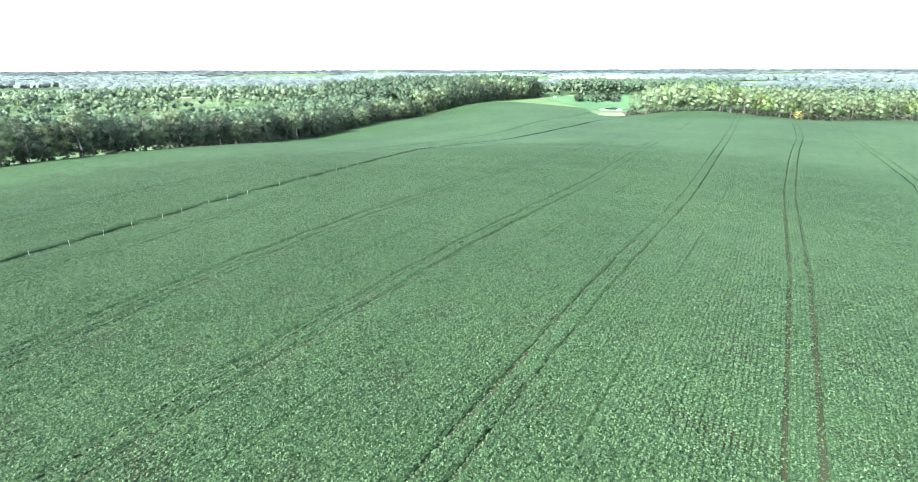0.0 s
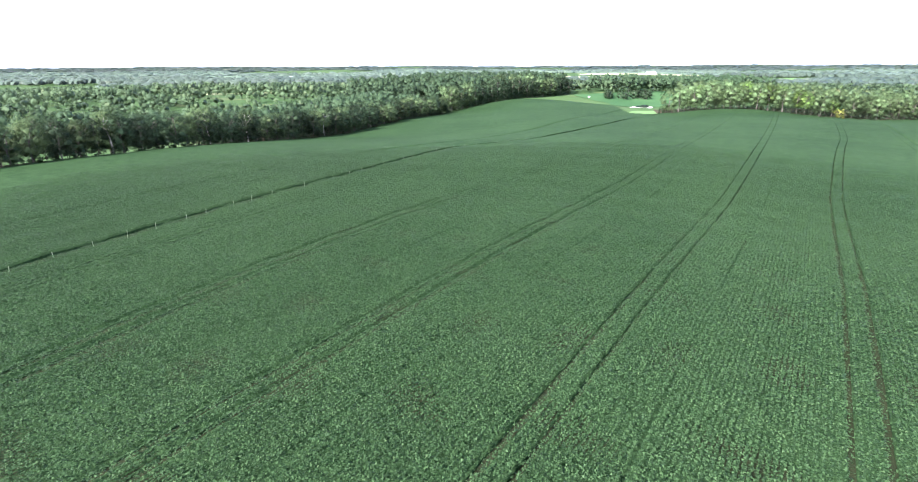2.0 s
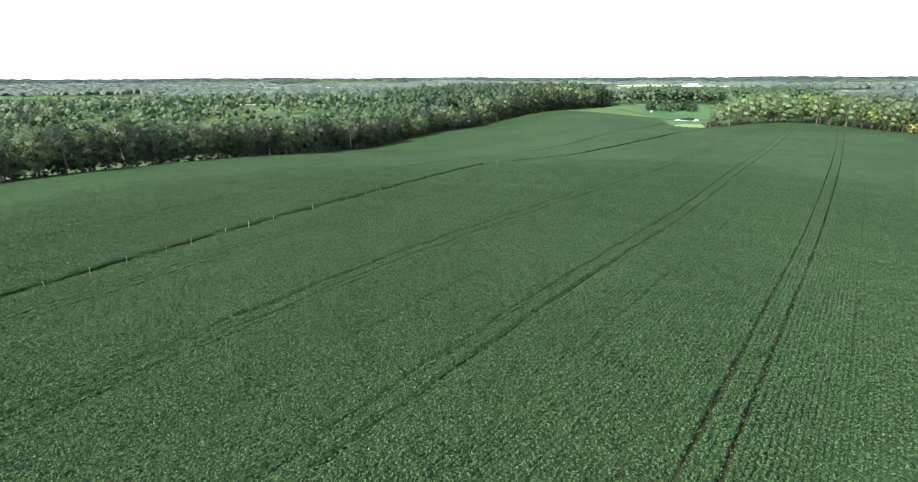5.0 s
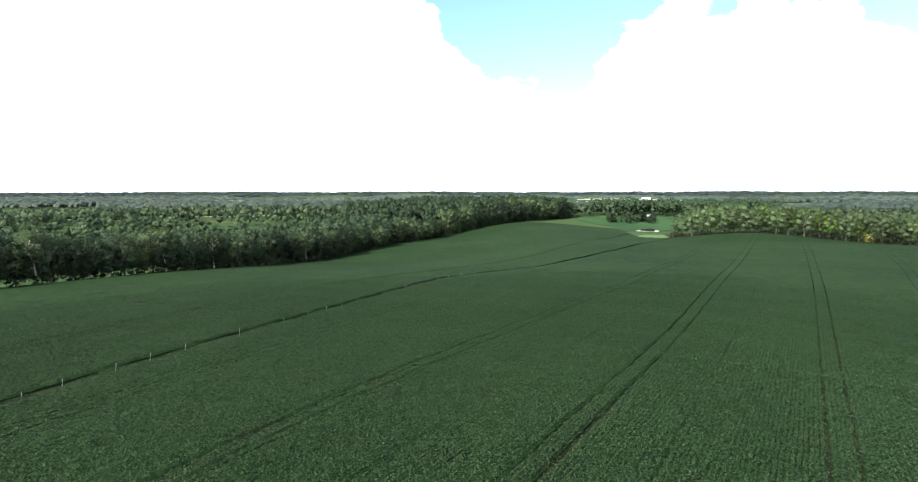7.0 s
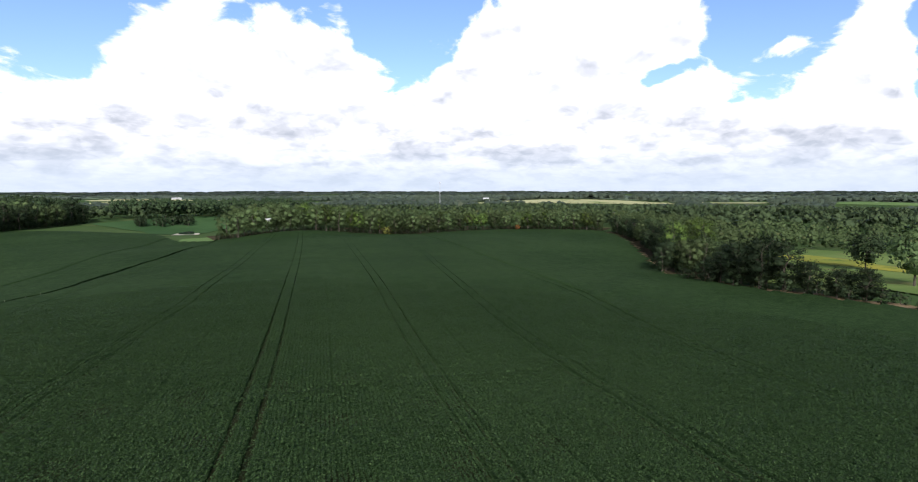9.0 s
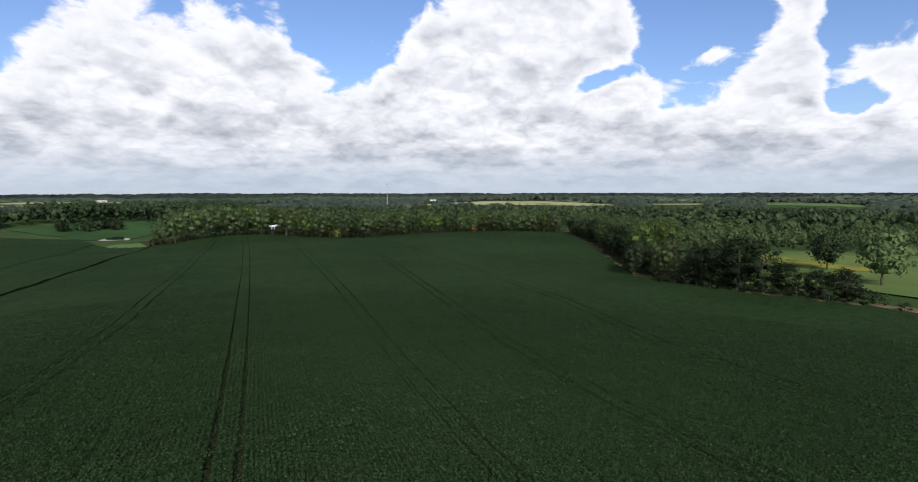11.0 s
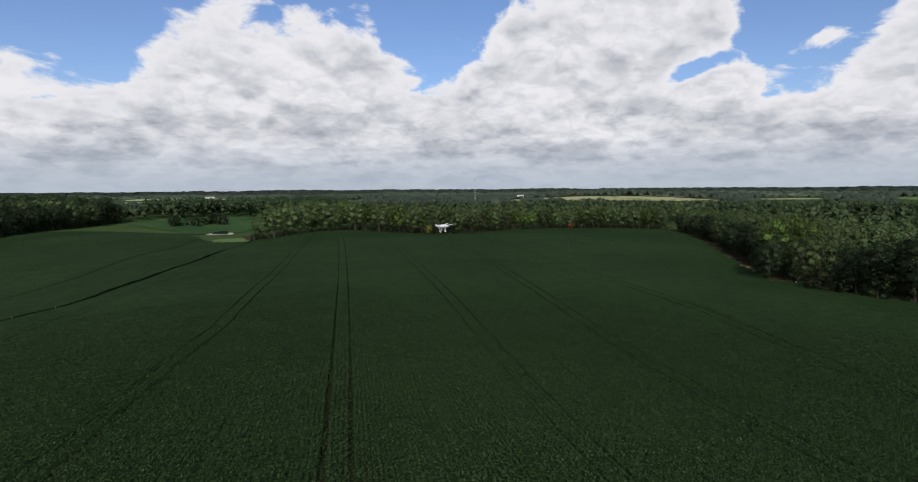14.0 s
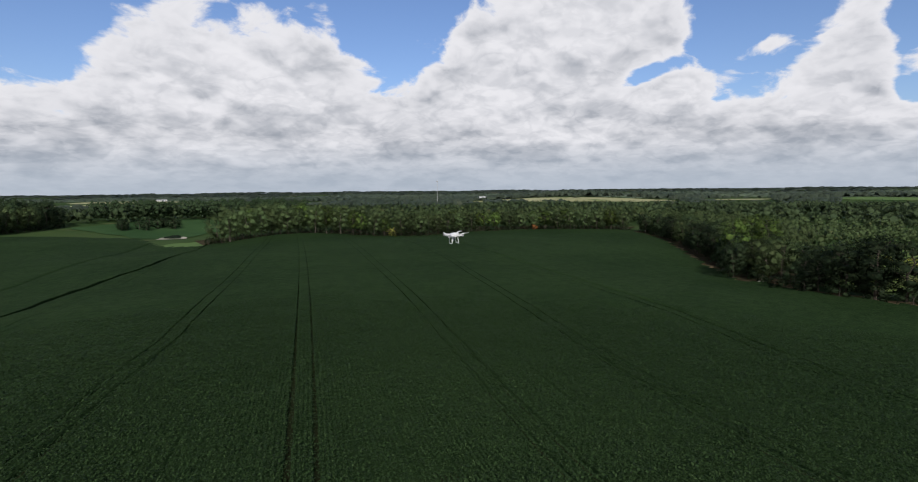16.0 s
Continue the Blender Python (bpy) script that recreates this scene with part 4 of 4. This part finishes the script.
def blob(name, cx, cy, a, b, turn, lift, mat, label, category, level=None):
    n, k = 40, 4
    c, s = math.cos(radians(turn)), math.sin(radians(turn))
    vs = [(cx, cy, 0)]
    for j in range(1, k + 1):
        for i in range(n):
            t = i * math.tau / n
            e = j / k * (1 + 0.13 * math.sin(3 * t + cx) + 0.08 * math.sin(7 * t + cy))
            u, v = a * e * math.cos(t), b * e * math.sin(t)
            vs.append((cx + u * c - v * s, cy + u * s + v * c, 0))
    v = np.array(vs, float)
    v[:, 2] = land(v[:, 0], v[:, 1]) + lift if level is None else level
    bm = bmesh.new()
    bv = [bm.verts.new(p) for p in v]
    for i in range(n):
        i2 = (i + 1) % n
        bm.faces.new((bv[0], bv[1 + i], bv[1 + i2]))
        for j in range(k - 1):
            o = 1 + j * n
            bm.faces.new((bv[o + i], bv[o + n + i], bv[o + n + i2], bv[o + i2]))
    me = bpy.data.meshes.new(name)
    bm.to_mesh(me)
    bm.free()
    me.materials.append(mat)
    return tagged(new(name, me), label, category, kind="structure")


blob("flower_patch", 206, 95, 24, 8, 55, 0.45, M_YELLOW, "yellow flowering band across the pasture", "flowers")
blob("sand_bank", 117, 436, 24, 8, 74, 0.40, M_SAND, "pale bare bank beside the pond", "bank")
blob("pond", 122, 452, 12, 5, 70, 0.55, M_WATER, "small still pond reflecting the pale sky", "water")
blob("grass_bank", 97, 345, 14, 12, 40, 0.16, M_FARGREEN, "light green grass bank at the ditch's end", "grass")

headwall = new("culvert")
bm = bmesh.new()
bmesh.ops.create_cube(bm, size=1, matrix=pose(0, 0, 0.25) @ Matrix.Diagonal((6.0, 0.4, 0.5, 1)))
bmesh.ops.bevel(bm, geom=bm.edges[:], offset=0.04, segments=1, affect="EDGES")
part("headwall", bm, M_CONCRETE, headwall)
for sx in (-1, 1):
    bm = bmesh.new()
    bmesh.ops.create_cube(bm, size=1, matrix=pose(sx * 3.7, -0.6, 0.15, 0, 0, sx * -35) @ Matrix.Diagonal((2.0, 0.35, 0.4, 1)))
    bmesh.ops.bevel(bm, geom=bm.edges[:], offset=0.03, segments=1, affect="EDGES")
    part("wing_wall", bm, M_CONCRETE, headwall)
headwall.matrix_world = pose(86, 322, land1(86, 322) + 0.2, 0, 0, 20)
tagged(headwall, "low pale concrete culvert at the end of the ditch", "culvert")

overlap_line()

# pale stakes along the ditch


def stake():
    root = new("marker_stake")
    bm = bmesh.new()
    tube(bm, (0, 0, -0.3), (0.02, 0, 1.05), 0.045, 0.038, 8)
    part("post", bm, M_STAKE, root)
    bm = bmesh.new()
    tube(bm, (0.02, 0, 1.05), (0.02, 0, 1.10), 0.052, 0.03, 8)
    part("cap", bm, M_STAKE, root)
    return tagged(root, "pale weathered marker stake beside the ditch", "stake", "stakes along the ditch")


first = stake()
for k, (x, y, nx, ny) in enumerate(along([(px + 0.55, py) for px, py in DITCH if 30 < py < 200], 4.7)):
    m = pose(x + tg.uniform(-0.3, 0.3), y + tg.uniform(-0.8, 0.8), land1(x, y), tg.uniform(-7, 7), tg.uniform(-7, 7), tg.uniform(0, 360))
    if k == 0:
        first.matrix_basis = m
    elif tg.random() > 0.15:
        copy_thing(first, m)

# stones at the inner corner of the margin
for k in range(9):
    bm = bmesh.new()
    bmesh.ops.create_icosphere(bm, subdivisions=2, radius=1)
    for v in bm.verts:
        v.co *= 1 + 0.35 * noise.noise(v.co * 1.3 + Vector((k * 7, 0, 0)))
    me = bpy.data.meshes.new("stone")
    bm.to_mesh(me)
    bm.free()
    me.materials.append(M_STONE)
    x, y = 149 + tg.uniform(-4, 4), 118.5 + tg.uniform(-1.6, 1.6)
    ob = new("stone", me)
    s = tg.uniform(0.3, 0.75)
    ob.matrix_world = pose(x, y, land1(x, y) + s * 0.3, 0, 0, k * 40) @ Matrix.Diagonal((s * 1.3, s, s * 0.7, 1))
    tagged(ob, "pale weathered field stone on the dirt margin", "stone", "stones on the margin")

# ---------------------------------------------------------------- far buildings and mast


def box_bm(sx, sy, sz, cx=0, cy=0, cz=0, bevel=0.0):
    bm = bmesh.new()
    bmesh.ops.create_cube(bm, size=1, matrix=pose(cx, cy, cz) @ Matrix.Diagonal((sx, sy, sz, 1)))
    if bevel:
        bmesh.ops.bevel(bm, geom=bm.edges[:], offset=bevel, segments=2, affect="EDGES")
    return bm


def barn(x, y, turn, length, width, wall, ridge, label):
    root = new("farm_building")
    part("wall", box_bm(length, width, wall, 0, 0, wall / 2, 0.05), M_SIDING, root)
    bm = bmesh.new()
    l, w = length / 2 + 0.5, width / 2 + 0.6
    top = [bm.verts.new((sx * l, sy * w, wall - 0.05)) for sx in (-1, 1) for sy in (-1, 1)]
    rid = [bm.verts.new((sx * l, 0, wall + ridge)) for sx in (-1, 1)]
    bm.faces.new((top[0], top[2], rid[1], rid[0]))
    bm.faces.new((top[3], top[1], rid[0], rid[1]))
    bm.faces.new((top[1], top[0], rid[0]))
    bm.faces.new((top[2], top[3], rid[1]))
    bm.faces.new((top[0], top[1], top[3], top[2]))
    part("roof", bm, M_ROOF, root, "pale metal gable roof")
    part("door", box_bm(3.4, 0.1, wall * 0.8, 0, -width / 2 - 0.06, wall * 0.4), M_GREYPART, root)
    for k in range(max(2, int(length / 7))):
        wx = -length / 2 + (k + 0.5) * length / max(2, int(length / 7))
        if abs(wx) > 2.6:
            part("window", box_bm(1.2, 0.1, 1.3, wx, -width / 2 - 0.06, wall * 0.6), M_DARKGLASS, root)
    root.matrix_world = pose(x, y, land1(x, y), 0, 0, turn)
    return tagged(root, label, "building")


barn(742, 715, -45, 18, 9, 3.4, 2.2, "long white farm shed with a pale roof among trees")
barn(715, 740, -40, 11, 8, 4.0, 2.6, "white farmhouse with a pale gable roof")
barn(130, 1370, 0, 30, 10, 3.0, 2.0, "long white livestock barn far beyond the woods")
barn(420, 1500, 5, 22, 9, 3.0, 2.0, "long white livestock barn far beyond the woods")
barn(-480, 1380, 15, 40, 14, 5.0, 4.0, "white barn far off among the woods")

mast = new("radio_mast")
MAST_H = 34.0
for k in range(3):
    a = k * math.tau / 3
    bm = bmesh.new()
    tube(bm, (0.55 * math.cos(a), 0.55 * math.sin(a), 0), (0.35 * math.cos(a), 0.35 * math.sin(a), MAST_H), 0.075, 0.055, 6)
    part("leg", bm, M_STEEL, mast)
for k in range(3):
    a, b = k * math.tau / 3, (k + 1) * math.tau / 3
    bm = bmesh.new()
    for j in range(22):
        z0, z1 = j * MAST_H / 22, (j + 1) * MAST_H / 22
        r0, r1 = 0.55 - 0.2 * z0 / MAST_H, 0.55 - 0.2 * z1 / MAST_H
        tube(bm, (r0 * math.cos(a), r0 * math.sin(a), z0), (r1 * math.cos(b), r1 * math.sin(b), z1), 0.03, 0.03, 4)
    part("bracing", bm, M_STEEL, mast)
part("antenna", box_bm(1.6, 1.6, 1.4, 0, 0, MAST_H - 0.4, 0.2), M_STEEL, mast)
bm = bmesh.new()
tube(bm, (0, 0, MAST_H), (0, 0, MAST_H + 3.0), 0.08, 0.04, 6)
part("tip_rod", bm, M_STEEL, mast)
mast.matrix_world = pose(471, 588, land1(471, 588))
tagged(mast, "slim galvanised lattice radio mast above the woods", "mast")

# ---------------------------------------------------------------- the drone in the air


def drone():
    root = new("quadcopter_drone")
    bm = bmesh.new()
    bmesh.ops.create_uvsphere(bm, u_segments=28, v_segments=14, radius=1)
    for v in bm.verts:
        x, y, z = v.co
        r = 0.085 + 0.055 * abs(math.cos(2 * (math.atan2(y, x) - math.pi / 4))) ** 3 * (1 - abs(z))
        v.co = Vector((x * r / 0.085 * 0.085, y * r / 0.085 * 0.085, z * (0.046 if z > 0 else 0.034)))
    for f in bm.faces:
        f.smooth = True
    part("body", bm, M_SHELL, root)
    for k in range(4):
        a = math.pi / 4 + k * math.pi / 2
        cx, cy = math.cos(a), math.sin(a)
        bm = bmesh.new()
        tube(bm, (cx * 0.07, cy * 0.07, 0.0), (cx * 0.175, cy * 0.175, 0.012), 0.030, 0.019, 12)
        part("arm", bm, M_SHELL, root)
        bm = bmesh.new()
        tube(bm, (cx * 0.175, cy * 0.175, -0.012), (cx * 0.175, cy * 0.175, 0.030), 0.021, 0.018, 14)
        part("motor", bm, M_GREYPART, root)
        bm = bmesh.new()
        tube(bm, (cx * 0.175, cy * 0.175, 0.030), (cx * 0.175, cy * 0.175, 0.040), 0.010, 0.006, 10)
        prop = part("propeller", bm, M_SHELL, root)
        for e in (-1, 1):
            turn = 0.5 + k * 0.9
            bm = bmesh.new()
            vs = []
            for j in range(7):
                d = 0.012 + 0.108 * j / 6
                w = 0.012 * math.sin(math.pi * (0.22 + 0.74 * j / 6)) + 0.003
                tw = 0.35 - 0.04 * j
                for q, th in ((-1, 0.001), (1, 0.001), (1, -0.001), (-1, -0.001)):
                    lx, ly, lz = e * d, e * q * w, q * w * math.sin(tw) * 0.6 + th
                    vs.append(bm.verts.new((cx * 0.175 + lx * math.cos(turn) - ly * math.sin(turn), cy * 0.175 + lx * math.sin(turn) + ly * math.cos(turn), 0.036 + lz)))
            for j in range(6):
                for q in range(4):
                    q2 = (q + 1) % 4
                    bm.faces.new((vs[4 * j + q], vs[4 * j + q2], vs[4 * j + 4 + q2], vs[4 * j + 4 + q]))
            bm.faces.new(vs[:4][::-1])
            bm.faces.new(vs[-4:])
            part("blade", bm, M_SHELL, prop)
    for e in (-1, 1):
        bm = bmesh.new()
        x = e * 0.062
        pts = [(x * 0.8, 0.065, -0.02), (x, 0.078, -0.125), (x, 0.062, -0.138), (x, -0.062, -0.138), (x, -0.078, -0.125), (x * 0.8, -0.065, -0.02)]
        for p, q in zip(pts, pts[1:]):
            tube(bm, p, q, 0.0075, 0.0075, 8)
        part("landing_skid", bm, M_SHELL, root)
    gim = part("gimbal", box_bm(0.05, 0.04, 0.03, 0, 0.03, -0.055, 0.006), M_GREYPART, root, "grey camera gimbal under the body")
    part("camera_block", box_bm(0.042, 0.040, 0.040, 0, 0.045, -0.088, 0.007), M_GREYPART, gim)
    bm = bmesh.new()
    tube(bm, (0, 0.062, -0.088), (0, 0.076, -0.088), 0.013, 0.012, 14)
    part("lens", bm, M_BLACK, gim)
    part("battery", box_bm(0.055, 0.03, 0.042, 0, -0.092, 0.004, 0.008), M_SHELL, root)
    return tagged(root, "white quadcopter drone hovering over the field", "drone")


drone().matrix_world = pose(13.8, 82.0, 22.1, 3, -4, -25)
